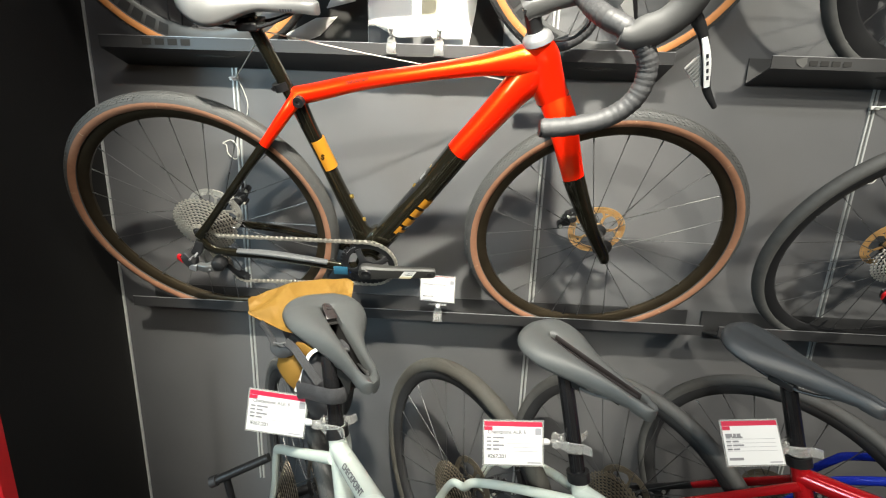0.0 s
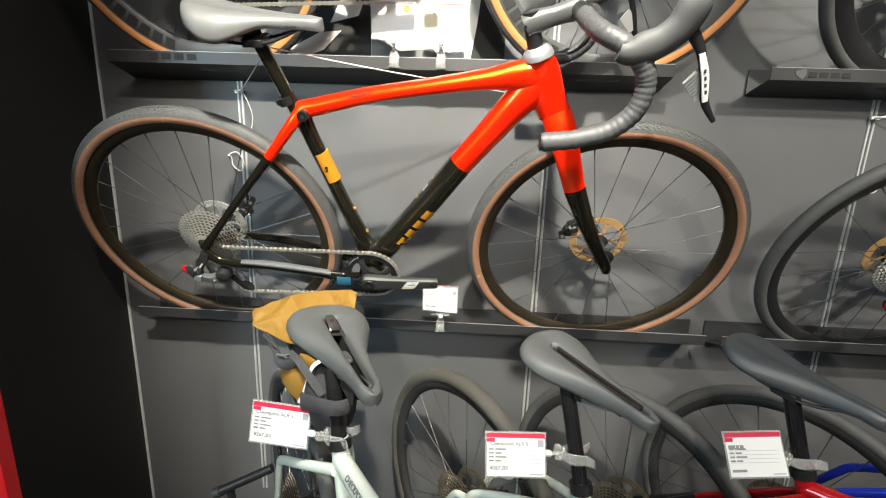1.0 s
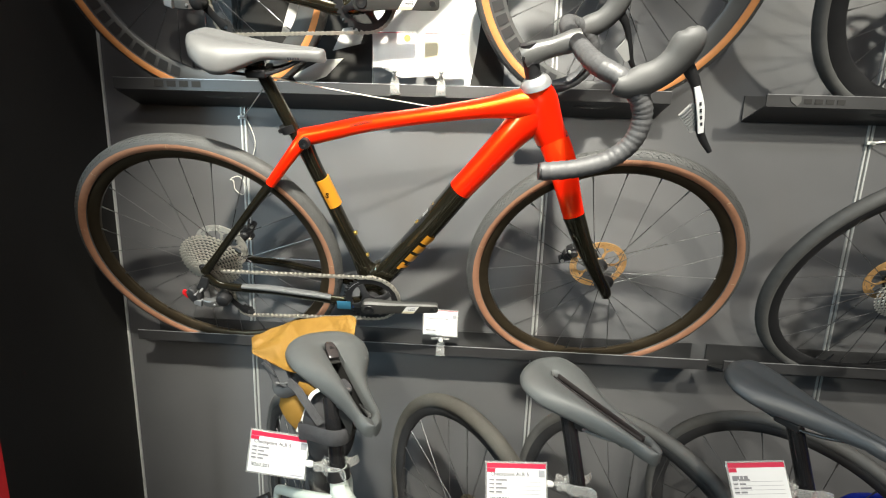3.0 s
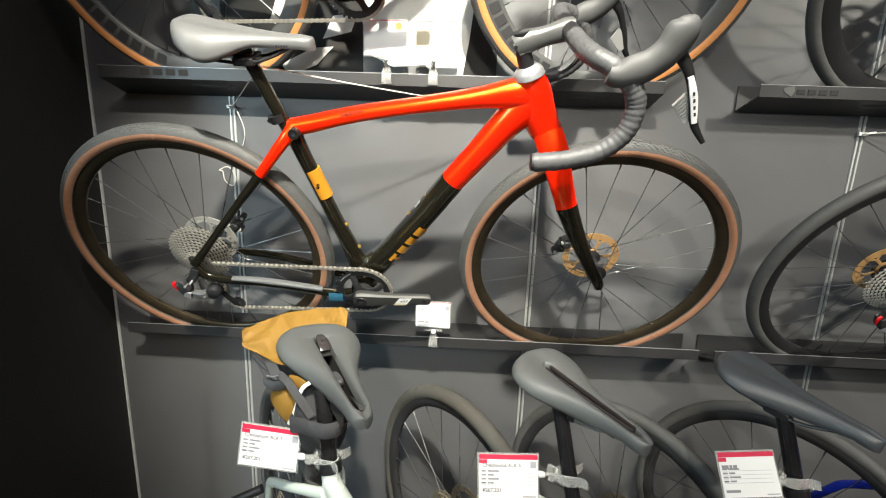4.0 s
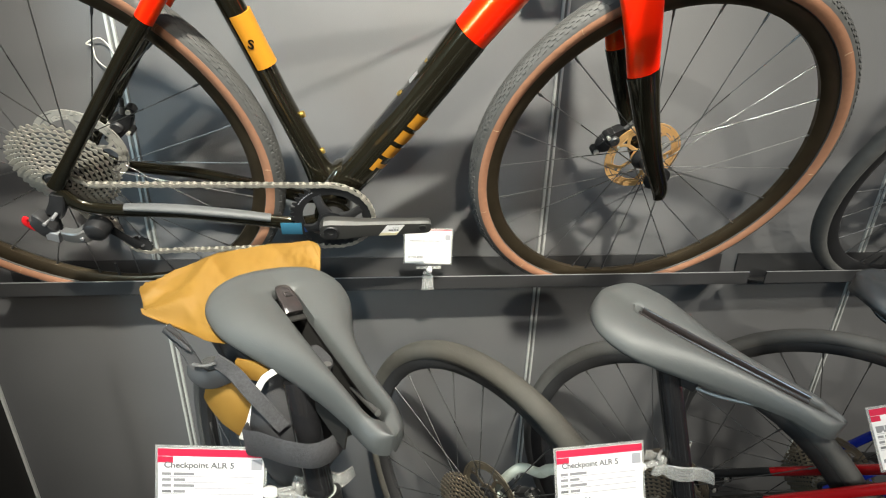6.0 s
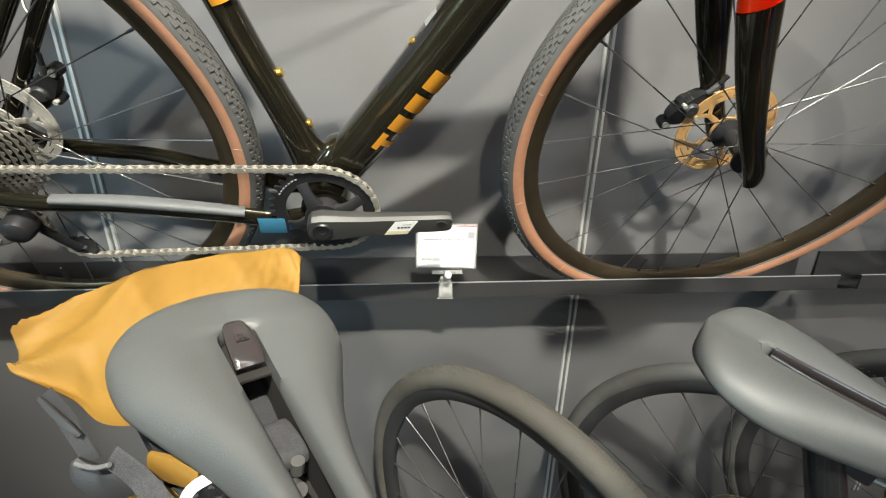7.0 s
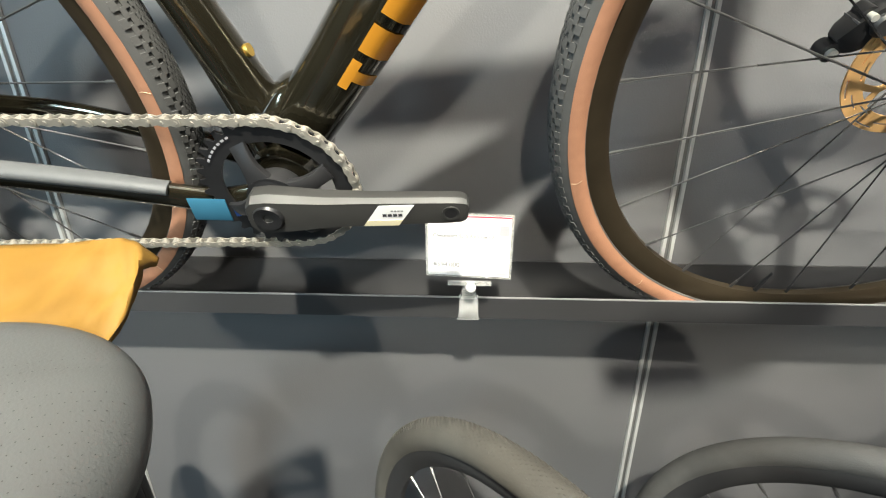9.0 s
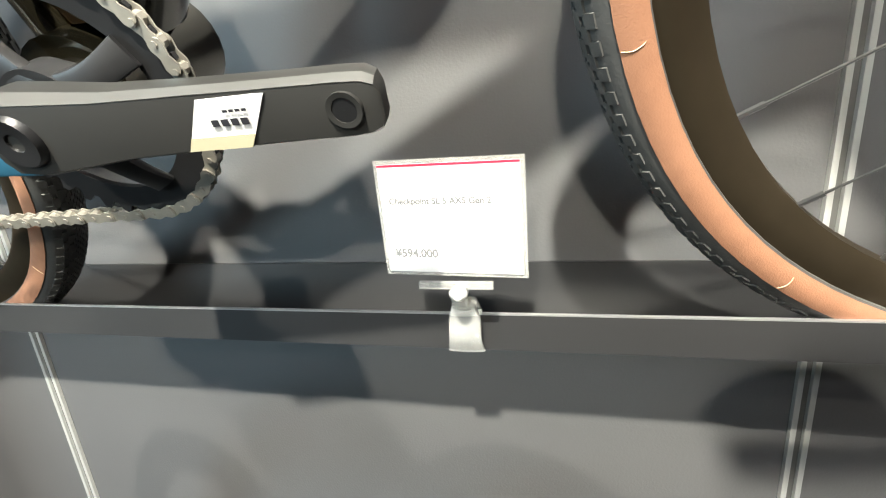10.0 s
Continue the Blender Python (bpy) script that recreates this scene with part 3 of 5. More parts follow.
        for dx, dz, l, h in ((0.005, 0.0042, 0.012, 0.0012), (0.001, -0.002, 0.019, 0.0032)):
            b = M()
            for k in range(4):
                p = o + e * (dx - l / 2 + l * k / 4) + nrm * dz + yy + out_w * 0.0006
                b.put([p, p + e * l * 0.19, p + e * l * 0.19 + nrm * h, p + nrm * h], [(0, 1, 2, 3)])
            part("print", b, INK, crank)
    return crank


SLOT = (0.165, 0.93)


def saddle_top(f, t, hw, gap, rise, drop):
    """Height of a saddle's cover at f of its length and t of the half width."""
    top = rise * (1 - f) ** 2 - 0.004 * f - 0.036 * max(0, f - 0.9)
    rear = 0.010 * max(0.0, 1 - f / 0.09) ** 2
    dish = 0.0045 * math.exp(-((t / 0.22) ** 2)) * (1 if f > 0.08 else f / 0.08)
    return top - rear - dish - drop_at(f, drop) * (1 - math.cos(t * math.pi / 2)) ** 1.5


def saddle_mesh(length=0.255, width=0.146, slot=True, rise=0.012, drop=0.03, gap_w=0.0115):
    """A saddle along local X, nose at +X, its top about z = 0; the slot is left open."""
    m = M()
    prof = [(-0.42, 0.955), (-0.32, 1.0), (-0.22, 0.955), (-0.12, 0.79), (0.0, 0.575), (0.12, 0.425), (0.24, 0.33), (0.34, 0.29), (0.42, 0.262), (0.465, 0.215), (0.488, 0.14), (0.5, 0.04)]
    rear = [(-0.32 - 0.18 * math.cos(radians(5 * k)), max(0.03, math.sin(radians(5 * k)) ** 0.85)) for k in range(18)]
    fine = [Vector((a, b, 0)) for a, b in rear] + curve([Vector((a, b, 0)) for a, b in prof], 6)[6:]
    na = 18
    st = []
    for q in fine:
        x, hw = q.x * length, max(0.003, q.y * width / 2)
        f = q.x + 0.5
        gap = 0.0
        g0, g1 = SLOT
        if slot and g0 < f < g1:
            a, b = (f - g0) / 0.045, (g1 - f) / 0.06
            gap = gap_w * math.sqrt(max(0.0, 1 - max(0, 1 - a) ** 2)) * math.sqrt(max(0.0, 1 - max(0, 1 - b) ** 2)) * (1.0 - 0.42 * (f - g0) / (g1 - g0))
        st.append((x, hw, min(gap, hw * 0.6), f))
    for s in (1, -1):
        rings = []
        for x, hw, gap, f in st:
            ring = []
            for j in range(na + 1):
                t = j / na
                y = gap + (hw - gap) * math.sin(t * math.pi / 2)
                z = saddle_top(f, t, hw, gap, rise, drop)
                if gap > 0:
                    z -= 0.003 * max(0.0, 1 - t * 9) ** 2
                ring.append(Vector((x, s * y, z)))
            ring.append(Vector((x, s * (gap + (hw - gap) * 0.9), ring[-1].z - 0.006)))
            ring.append(Vector((x, s * gap, ring[0].z - 0.014)))
            rings.append(ring)
        m.rings(rings)
    return m


def saddle(parent, at, cover, slot=True, length=0.255, width=0.146, bridge=True, perforated=False, rise=0.012, drop=0.03):
    sd = part("saddle", saddle_mesh(length, width, slot, rise, drop, 0.0145 if length > 0.283 else 0.0095), cover, parent, at=at, sharp=60)
    X = lambda f: (f - 0.5) * length
    if slot:
        # black sheets added in the open slot to stand in for its deep shade
        deep = 0.062 if bridge else 0.036
        part("slot_shade", M().box(X(0.2), -0.015, -deep, X(0.8), 0.015, 0.003 - deep), SIDE, sd)
        for q in (1, -1) if bridge else ():
            part("slot_side_shade", M().box(X(0.16), q * 0.0165 - 0.001, -deep, X(0.84), q * 0.0165 + 0.001, -0.013), SIDE, sd)
    if slot and not bridge:
        for q in (1, -1):
            part("slot_edge", M().sweep([(X(0.2), q * 0.0072, -0.004), (X(0.35), q * 0.0087, -0.007), (X(0.6), q * 0.0073, -0.0085), (X(0.88), q * 0.0046, -0.009)], [(0.0012, 0.006)] * 4, n=8, side=(0, 1, 0), power=3), TAIL, sd, "glossy black slot edge")
    if bridge:
        plate = M().sweep([(X(0.168), 0, 0.002), (X(0.18), 0, 0.003), (X(0.23), 0, 0.0005), (X(0.28), 0, -0.004), (X(0.305), 0, -0.008)], [(0.005, 0.003), (0.0085, 0.004), (0.0108, 0.0045), (0.0112, 0.004), (0.0108, 0.003)], n=16, side=(0, 1, 0), power=3)
        tp = part("tail_plate", plate, TAIL if length > 0.283 else MATTE, sd, "glossy dark tail plate in the slot" if length > 0.283 else "")
        em = M()
        for x0, x1, y0, y1 in ((-0.005, 0.005, -0.0045, -0.0038), (-0.005, 0.005, 0.0038, 0.0045), (-0.005, -0.0043, -0.0045, 0.0045), (0.0043, 0.005, -0.0045, 0.0045), (-0.003, 0.003, -0.0022, -0.0005), (-0.003, 0.003, 0.001, 0.0025), (-0.003, -0.001, -0.002, 0.002)):
            em.box(X(0.235) + x0, y0, 0.0042, X(0.235) + x1, y1, 0.0056)
        part("emblem", em, TAIL, tp, "small raised square emblem")
        part("tail_backing", M().box(X(0.15), -0.0155, -0.0165, X(0.325), 0.0155, -0.0145), SIDE, sd)
        part("webbing", M().sweep([(X(0.41), 0, -0.046), (X(0.43), 0, -0.034), (X(0.53), 0, -0.03), (X(0.55), 0, -0.037)], [(0.014, 0.002)] * 4, n=8, side=(0, 1, 0), power=4), WEBBING, sd, "woven grey strap under the slot")
        part("clamp_bolt", M().sweep([(X(0.57), 0.003, -0.036), (X(0.57), 0.003, -0.026)], 0.0045, n=10).sweep([(X(0.6), -0.003, -0.036), (X(0.63), -0.003, -0.03)], 0.005, n=10), STEMM, sd, "satin grey clamp bolts")
    for s in (-1, 1):
        part("saddle_rail", M().sweep([(X(0.12), s * 0.02, -0.028), (X(0.24), s * 0.022, -0.045), (X(0.58), s * 0.022, -0.047), (X(0.88), s * 0.006, -0.018)], 0.0033, n=8), STEMM if cover is SADDLE else BLACK, sd)
    part("saddle_clamp", M().box(-0.03, -0.027, -0.056, 0.012, 0.027, -0.040), BLACK, sd, bevel=0.003)
    if perforated:
        dots = M()
        hwr = width / 2
        for i in range(20):
            for j in range(14):
                f = 0.15 + 0.0155 * i
                y = hwr * (0.36 + 0.04 * j + (0.02 if i % 2 else 0))
                edge = hwr * (0.9 - 0.9 * max(0, f - 0.26))
                if y > edge or y < hwr * (0.34 + 0.3 * abs(f - 0.3)):
                    continue
                hw = hwr * (1.0 if f < 0.28 else 1.0 - 1.1 * (f - 0.28))
                gap = 0.0115 if f > 0.2 else 0.0
                t = math.asin(min(0.999, (y - gap) / (hw - gap))) / (math.pi / 2)
                z = saddle_top(f, t, hw, gap, 0.012, 0.03) + 0.0005
                for s in (1, -1):
                    dots.put([(X(f) + 0.00028 * math.cos(a), s * y + 0.00028 * math.sin(a), z - 0.0002 * t) for a in (0, 1.05, 2.09, 3.14, 4.19, 5.24)], [(0, 1, 2, 3, 4, 5)])
        tagged(part("perforation", dots, MATTE, sd), kind="stuff")
    return sd


def drop_at(f, drop=0.03):
    if drop > 0.04:
        q = min(1.0, max(0.0, (f - 0.22) / 0.4))
        return drop * (0.6 + 0.4 * min(1.0, f / 0.2)) * (1 - 0.68 * q * q * (3 - 2 * q))
    return drop * (0.55 + 0.45 * math.sin(math.pi * min(1, f * 1.15)) if f < 0.87 else 0.6)


def drop_bar(parent, centre, w_half=0.2, tape=TAPE):
    """Drop bars with tape, hoods and levers; centre is the clamp (u, v)."""
    cu, cv = centre
    bar = part("handlebar", M().sweep([P(cu, cv, -0.06), P(cu, cv, 0.06)], 0.0158, n=16), BLACK, parent)
    for s in (1, -1):
        W = w_half
        pts = [P(cu, cv, s * 0.055), P(cu + 0.002, cv, s * 0.12), P(cu + 0.012, cv - 0.002, s * (W - 0.03)), P(cu + 0.04, cv - 0.012, s * (W - 0.006)), P(cu + 0.07, cv - 0.036, s * W), P(cu + 0.083, cv - 0.07, s * (W + 0.004)), P(cu + 0.075, cv - 0.11, s * (W + 0.008)), P(cu + 0.042, cv - 0.141, s * (W + 0.011)), P(cu - 0.01, cv - 0.158, s * (W + 0.013)), P(cu - 0.066, cv - 0.165, s * (W + 0.014))]
        fine = curve(pts, 14)
        rad = [0.0152 + 0.0016 * ((i * 0.29) % 1.0) for i in range(len(fine))]
        part("bar_tape", M().sweep(fine, rad, n=14, sm=1), tape, bar, "dark grey spiral-wound bar tape")
        part("end_plug", M().sweep([fine[-1], fine[-1] + Vector((-0.004, 0, 0))], 0.0145, n=14), MATTE, bar)
        part("hood", M().sweep([P(cu + 0.03, cv - 0.018, s * (W - 0.002)), P(cu + 0.045, cv - 0.02, s * W), P(cu + 0.066, cv - 0.014, s * W), P(cu + 0.09, cv - 0.002, s * W), P(cu + 0.11, cv + 0.018, s * W), P(cu + 0.12, cv + 0.042, s * W), P(cu + 0.123, cv + 0.056, s * W), P(cu + 0.122, cv + 0.064, s * W)], [(0.0152, 0.0152), (0.0175, 0.0195), (0.0185, 0.0245), (0.0165, 0.023), (0.0165, 0.0235), (0.0165, 0.0245), (0.0135, 0.02), (0.006, 0.009)], n=18, side=(0, 1, 0)), HOOD, bar, "grey ribbed rubber brake hood")
        lever = part("brake_lever", M().sweep([P(cu + 0.118, cv + 0.022, s * W), P(cu + 0.138, cv + 0.0, s * (W + 0.002)), P(cu + 0.152, cv - 0.022, s * (W + 0.006)), P(cu + 0.168, cv - 0.06, s * (W + 0.009)), P(cu + 0.178, cv - 0.09, s * (W + 0.012)), P(cu + 0.2, cv - 0.118, s * (W + 0.016))], [(0.006, 0.011), (0.0065, 0.009), (0.0065, 0.007), (0.006, 0.0065), (0.005, 0.0065), (0.0035, 0.004)], n=10, side=(0, 1, 0)), BLACK, bar)
        part("lever_panel", M().sweep([P(cu + 0.148, cv - 0.016, s * (W + 0.012)), P(cu + 0.162, cv - 0.046, s * (W + 0.0145)), P(cu + 0.175, cv - 0.086, s * (W + 0.0165))], [(0.0016, 0.0045), (0.0016, 0.006), (0.0016, 0.0045)], n=8, side=(0, 1, 0), power=4), CARD, lever, "white printed lever panel")
        for k in range(4):
            q = P(cu + 0.1595 + 0.0038 * k, cv - 0.04 - 0.0105 * k, s * (W + 0.0166 + 0.0003 * k))
            part("print", M().box(-0.0016, -0.0003, -0.003, 0.0016, 0.0003, 0.003, Matrix.Translation(q) @ Matrix.Rotation(radians(-18), 4, "Y")), INK, lever)
        pad = [(0.137, -0.062), (0.152, -0.04), (0.159, -0.048), (0.172, -0.084), (0.163, -0.09)]
        part("shift_paddle", M().plate([(cu + a, cv + b) for a, b in pad], -s * (W + 0.004), -s * (W + 0.009)), PADDLE, lever, "ribbed grey shift paddle")
        for k in range(6):
            f = k / 6
            part("paddle_rib", M().sweep([P(cu + 0.139 + 0.022 * f, cv - 0.0625 - 0.022 * f, s * (W + 0.0095)), P(cu + 0.152 + 0.016 * f, cv - 0.044 - 0.032 * f, s * (W + 0.0095))], 0.0007, n=5), GREYPL, lever)
    return bar


def tube(parent, name, pts, rad, material, n=18, power=2.0, label="", sm=6):
    return part(name, M().sweep(pts, rad, n=n, side=(0, 1, 0), power=power, sm=sm), material, parent, label)

# ---------------------------------------------------------------- bicycles
BB = (0.429, -0.083)
TIP = (0.592, -0.088)
FRONT = 1.025


def derailleur(parent, axs=True):
    d = part("rear_derailleur", M().sweep([P(0.0, -0.018, 0.064), P(-0.006, -0.036, 0.066), P(-0.02, -0.055, 0.067)], [(0.006, 0.01), (0.008, 0.012), (0.009, 0.013)], n=12, side=(0, 1, 0), power=4.5), BLACK, parent, "black electronic rear derailleur", sharp=25)
    part("motor_block", M().sweep([P(-0.048, -0.056, 0.072), P(-0.044, -0.06, 0.073), P(-0.036, -0.082, 0.074), P(-0.03, -0.092, 0.072)], [(0.009, 0.008), (0.014, 0.014), (0.0145, 0.0155), (0.01, 0.01)], n=12, side=(0, 1, 0), power=5), MATTE, d, sharp=25)
    part("battery", M().sweep([P(-0.04, -0.088, 0.082), P(-0.022, -0.094, 0.084)], [(0.006, 0.011), (0.006, 0.0115)], n=12, side=(0, 1, 0), power=6), SHELF_LIGHT, d, "silver grey battery face", sharp=25)
    part("parallelogram", M().sweep([P(-0.018, -0.094, 0.078), P(0.004, -0.096, 0.08), P(0.022, -0.094, 0.07)], [(0.008, 0.0115), (0.009, 0.012), (0.01, 0.0145)], n=12, side=(0, 1, 0), power=4.5), STEMM, d, "grey link", sharp=25)
    part("knuckle", M().lathe([(0.0005, -0.084), (0.012, -0.084), (0.0175, -0.08), (0.0195, -0.072), (0.0195, -0.054), (0.0005, -0.05)], 24, at=P(0.03, -0.091, 0), closed=False), BLACK, d)
    part("red_tab", M().sweep([P(-0.058, -0.054, 0.08), P(-0.063, -0.064, 0.081), P(-0.058, -0.082, 0.08)], [(0.003, 0.004), (0.0035, 0.005), (0.002, 0.0025)], n=8, side=(0, 1, 0)), REDPL, d, "small red plastic tab")
    cage = part("cage", M().sweep([P(0.028, -0.092, 0.053), P(0.05, -0.122, 0.053), P(0.072, -0.15, 0.053)], [(0.0012, 0.013), (0.0012, 0.0095), (0.0012, 0.012)], n=8, side=(0, 1, 0), power=3), BLACK, d)
    for u, v in ((0.03, -0.092), (0.072, -0.15)):
        part("jockey_wheel", M().polar([0.006, 0.012, 0.0175, 0.02], 48, -0.0485, -0.0455, lambda i, j: i != 2 or j % 4 < 2, at=P(u, v, 0)), MATTE, cage)
    for u, v in ((-0.012, -0.05), (-0.03, -0.062), (0.012, -0.096)):
        part("pivot_bolt", M().sweep([P(u, v, 0.07), P(u, v, 0.09)], 0.0028, n=8), SHELF_LIGHT, d)


def caliper(parent, u, v, w):
    """A two-piston disc brake: two angular body halves over the rotor, mount ears, bolts and a hose banjo."""
    k = 1 if w > 0 else -1
    c = part("brake_caliper", M().sweep([P(u - 0.027, v - 0.02, w), P(u - 0.021, v - 0.0145, w), P(u - 0.006, v + 0.001, w), P(u + 0.009, v + 0.016, w), P(u + 0.016, v + 0.022, w)], [(0.008, 0.008), (0.012, 0.013), (0.0135, 0.0165), (0.012, 0.013), (0.008, 0.008)], n=8, sm=2, side=(0, 1, 0), power=5), BLACK, parent, "black disc brake caliper", sharp=20)
    for h in (-0.014, 0.014):
        part("piston_bore", M().lathe([(0.0005, -0.004), (0.008, -0.004), (0.0105, -0.001), (0.0105, 0.004), (0.0005, 0.004)], 20, at=P(u - 0.005, v + 0.002, w + h), closed=False), MATTE, c)
    for a, b, r, h in ((-0.031, -0.025, 0.0048, 0.012), (0.022, 0.029, 0.0048, 0.012), (-0.017, 0.008, 0.0032, 0.0155), (0.0075, -0.01, 0.0032, 0.0155)):
        part("caliper_bolt", M().sweep([P(u + a, v + b, w - 0.012), P(u + a, v + b, w + h)], r, n=12), STEEL, c)
        part("mount_ear", M().sweep([P(u + a, v + b, w - 0.008), P(u + a, v + b, w + 0.008)], r + 0.0036, n=14), BLACK, c)
    for f in (-0.012, -0.004, 0.004):
        part("cooling_fin", M().sweep([P(u + f - 0.009, v + f + 0.011, w - 0.011), P(u + f - 0.009, v + f + 0.011, w + 0.011)], [(0.0011, 0.006)] * 2, n=8, side=(1, 0, 1), power=4), GREYPL, c)
    part("banjo", M().sweep([P(u + 0.01, v + 0.027, w - k * 0.009), P(u + 0.018, v + 0.042, w - k * 0.012)], 0.0042, n=12), STEMM, c)
    part("hose_sleeve", M().sweep([P(u + 0.018, v + 0.042, w - k * 0.012), P(u + 0.023, v + 0.056, w - k * 0.014)], 0.0034, n=10), MATTE, c)
    return c


def racked_bike(label, at, top, low, band=None, tyre=RUBBER, side=TAN, cover=SADDLE_L, r=R, half=0.0205, rim_depth=0.026, rotor=BRASS, cog=STEEL, hero=True, rim=RIM, turn=(0, 0), tread=True, logo=None):
    """A drop-bar bicycle; u runs from the rear axle to the front, w to the drive side."""
    b = thing("racing_bicycle", label, "bicycle", at, group="bicycles on the wall racks")
    # frame
    dt_hi = [P(0.655, 0.232), P(0.715, 0.309), P(0.768, 0.378), P(0.815, 0.425)]
    tube(b, "down_tube", dt_hi, [(0.027, 0.029), (0.0275, 0.030), (0.028, 0.034), (0.026, 0.04)], top)
    dl = tube(b, "down_tube", [P(0.446, -0.045), P(0.507, 0.03), P(0.585, 0.133), P(0.655, 0.232)], [(0.034, 0.03), (0.031, 0.03), (0.028, 0.0295), (0.0268, 0.0288)], low, power=2.6, n=28)
    tube(b, "top_tube", [P(0.302, 0.349), P(0.345, 0.358), P(0.45, 0.384), P(0.58, 0.407), P(0.7, 0.426), P(0.77, 0.436), P(0.81, 0.438)], [(0.02, 0.019), (0.021, 0.0185), (0.022, 0.016), (0.0225, 0.0155), (0.024, 0.02), (0.026, 0.03), (0.026, 0.036)], top, power=2.4)
    tube(b, "head_tube", [P(0.8, 0.474), P(0.81, 0.445), P(0.825, 0.405), P(0.846, 0.362)], [(0.026, 0.029), (0.027, 0.036), (0.028, 0.036), (0.03, 0.033)], top)
    tube(b, "seat_tube", [P(0.426, -0.075), P(0.398, 0.02), P(0.366, 0.12), P(0.34, 0.21), P(0.316, 0.29), P(0.3, 0.352)], [(0.032, 0.032), (0.022, 0.022), (0.019, 0.018), (0.018, 0.0175), (0.018, 0.018), (0.018, 0.02)], low)
    if band:
        bd = tube(b, "colour_band", [P(0.3525, 0.178), P(0.341, 0.215), P(0.3305, 0.25)], [(0.0193, 0.0188), (0.0189, 0.0184), (0.0189, 0.0186)], band, label="ochre band round the seat tube")
        part("size_mark", text_mesh("size_mark", "S", 0.018, CARBON), CARBON, bd, at=Matrix.Translation(P(0.338, 0.206, 0.0193)) @ pose(0, 0, 0, 90, 15, 0))
    part("bottom_shell", M().sweep([P(*BB, -0.043), P(*BB, 0.043)], 0.034, n=24), low, b)
    for s in (1, -1):
        tube(b, "seat_stay", [P(0.312, 0.352, s * 0.012), P(0.29, 0.328, s * 0.026), P(0.222, 0.248, s * 0.036)], [(0.012, 0.016), (0.011, 0.0135), (0.009, 0.0115)], top)
        tube(b, "seat_stay", [P(0.222, 0.248, s * 0.036), P(0.15, 0.167, s * 0.045), P(0.05, 0.05, s * 0.057), P(0.0, -0.008, s * 0.06)], [(0.0088, 0.0113), (0.0075, 0.0095), (0.007, 0.0095), (0.007, 0.012)], low)
        cs = tube(b, "chain_stay", [P(0.42, -0.1, s * 0.036), P(0.36, -0.106, s * 0.04), P(0.31, -0.094, s * 0.045), P(0.25, -0.08, s * 0.05), P(0.165, -0.063, s * 0.056), P(0.08, -0.056, s * 0.06), P(0.025, -0.045, s * 0.062), P(0.0, -0.014, s * 0.06)], [(0.009, 0.018), (0.0085, 0.016), (0.0085, 0.0148), (0.008, 0.014), (0.008, 0.0128), (0.0078, 0.0125), (0.0075, 0.0135), (0.007, 0.013)], low)
        if hero and s == 1:
            tube(cs, "chain_guard", [P(0.318, -0.085, 0.047), P(0.25, -0.0695, 0.0525), P(0.165, -0.0535, 0.0585), P(0.09, -0.0465, 0.0625)], [(0.0085, 0.0055), (0.0095, 0.0065), (0.0095, 0.0062), (0.008, 0.0045)], GUARD, power=2.6, label="grey rubber chainstay guard")
            part("blue_sticker", M().sweep([P(0.333, -0.107, 0.0525), P(0.37, -0.109, 0.051)], [(0.0006, 0.0145)] * 2, n=8, side=(0, 1, 0), power=6), BLUETAG, cs, "blue protective sticker")
            part("blue_sticker", M().sweep([P(0.374, -0.11, 0.0495), P(0.4, -0.11, 0.0465)], [(0.0006, 0.009)] * 2, n=8, side=(0, 1, 0), power=6), BLUEFILM, cs, "darker blue film")
        fk = tube(b, "fork_leg", [P(0.85, 0.362, s * 0.012), P(0.868, 0.325, s * 0.032), P(0.888, 0.27, s * 0.046), P(0.912, 0.205, s * 0.05)], [(0.02, 0.032), (0.016, 0.031), (0.0125, 0.0265), (0.0115, 0.0235)], top)
        tube(b, "fork_leg", [P(0.912, 0.205, s * 0.05), P(0.95, 0.125, s * 0.052), P(0.99, 0.05, s * 0.055), P(FRONT, -0.008, s * 0.057), P(FRONT + 0.008, -0.03, s * 0.057)], [(0.0114, 0.0245), (0.0108, 0.02), (0.01, 0.016), (0.009, 0.0142), (0.006, 0.0105)], low)
    part("fork_crown", M().sweep([P(0.864, 0.335, -0.034), P(0.857, 0.35, 0), P(0.864, 0.335, 0.034)], [0.014, 0.029, 0.014], n=14), top, b)
    part("crown_seam", M().sweep([P(0.8455, 0.364), P(0.847, 0.3605)], [(0.0305, 0.0335)] * 2, n=24, side=(0, 1, 0)), BLACK, b)
    part("seat_pivot", M().lathe([(0.0045, -0.0335), (0.0112, -0.0335), (0.0118, -0.0315), (0.0118, -0.012), (0.0045, -0.012)], 24, at=P(0.316, 0.347, 0)), BLACK, b, "dark round seat-cluster pivot")
    part("pivot_bolt", M().disc(0.0046, -0.031, -0.012, n=16, at=P(0.316, 0.347, 0)), STEMM, b)
    # seat
    post = tube(b, "seatpost", [P(0.294, 0.345), P(0.262, 0.438), P(0.2385, 0.506)], [(0.0142, 0.0142), (0.0138, 0.0138), (0.0134, 0.0134)], low)
    part("post_head", M().sweep([P(0.222, 0.501), P(0.24, 0.511), P(0.262, 0.513)], [(0.017, 0.008), (0.021, 0.0105), (0.017, 0.008)], n=14, side=(0, 1, 0), power=3), low, post)
    part("seat_clamp", M().sweep([P(0.2805, 0.362), P(0.2755, 0.378)], [(0.0185, 0.0195)] * 2, n=20, side=(0, 1, 0)), BLACK, post)
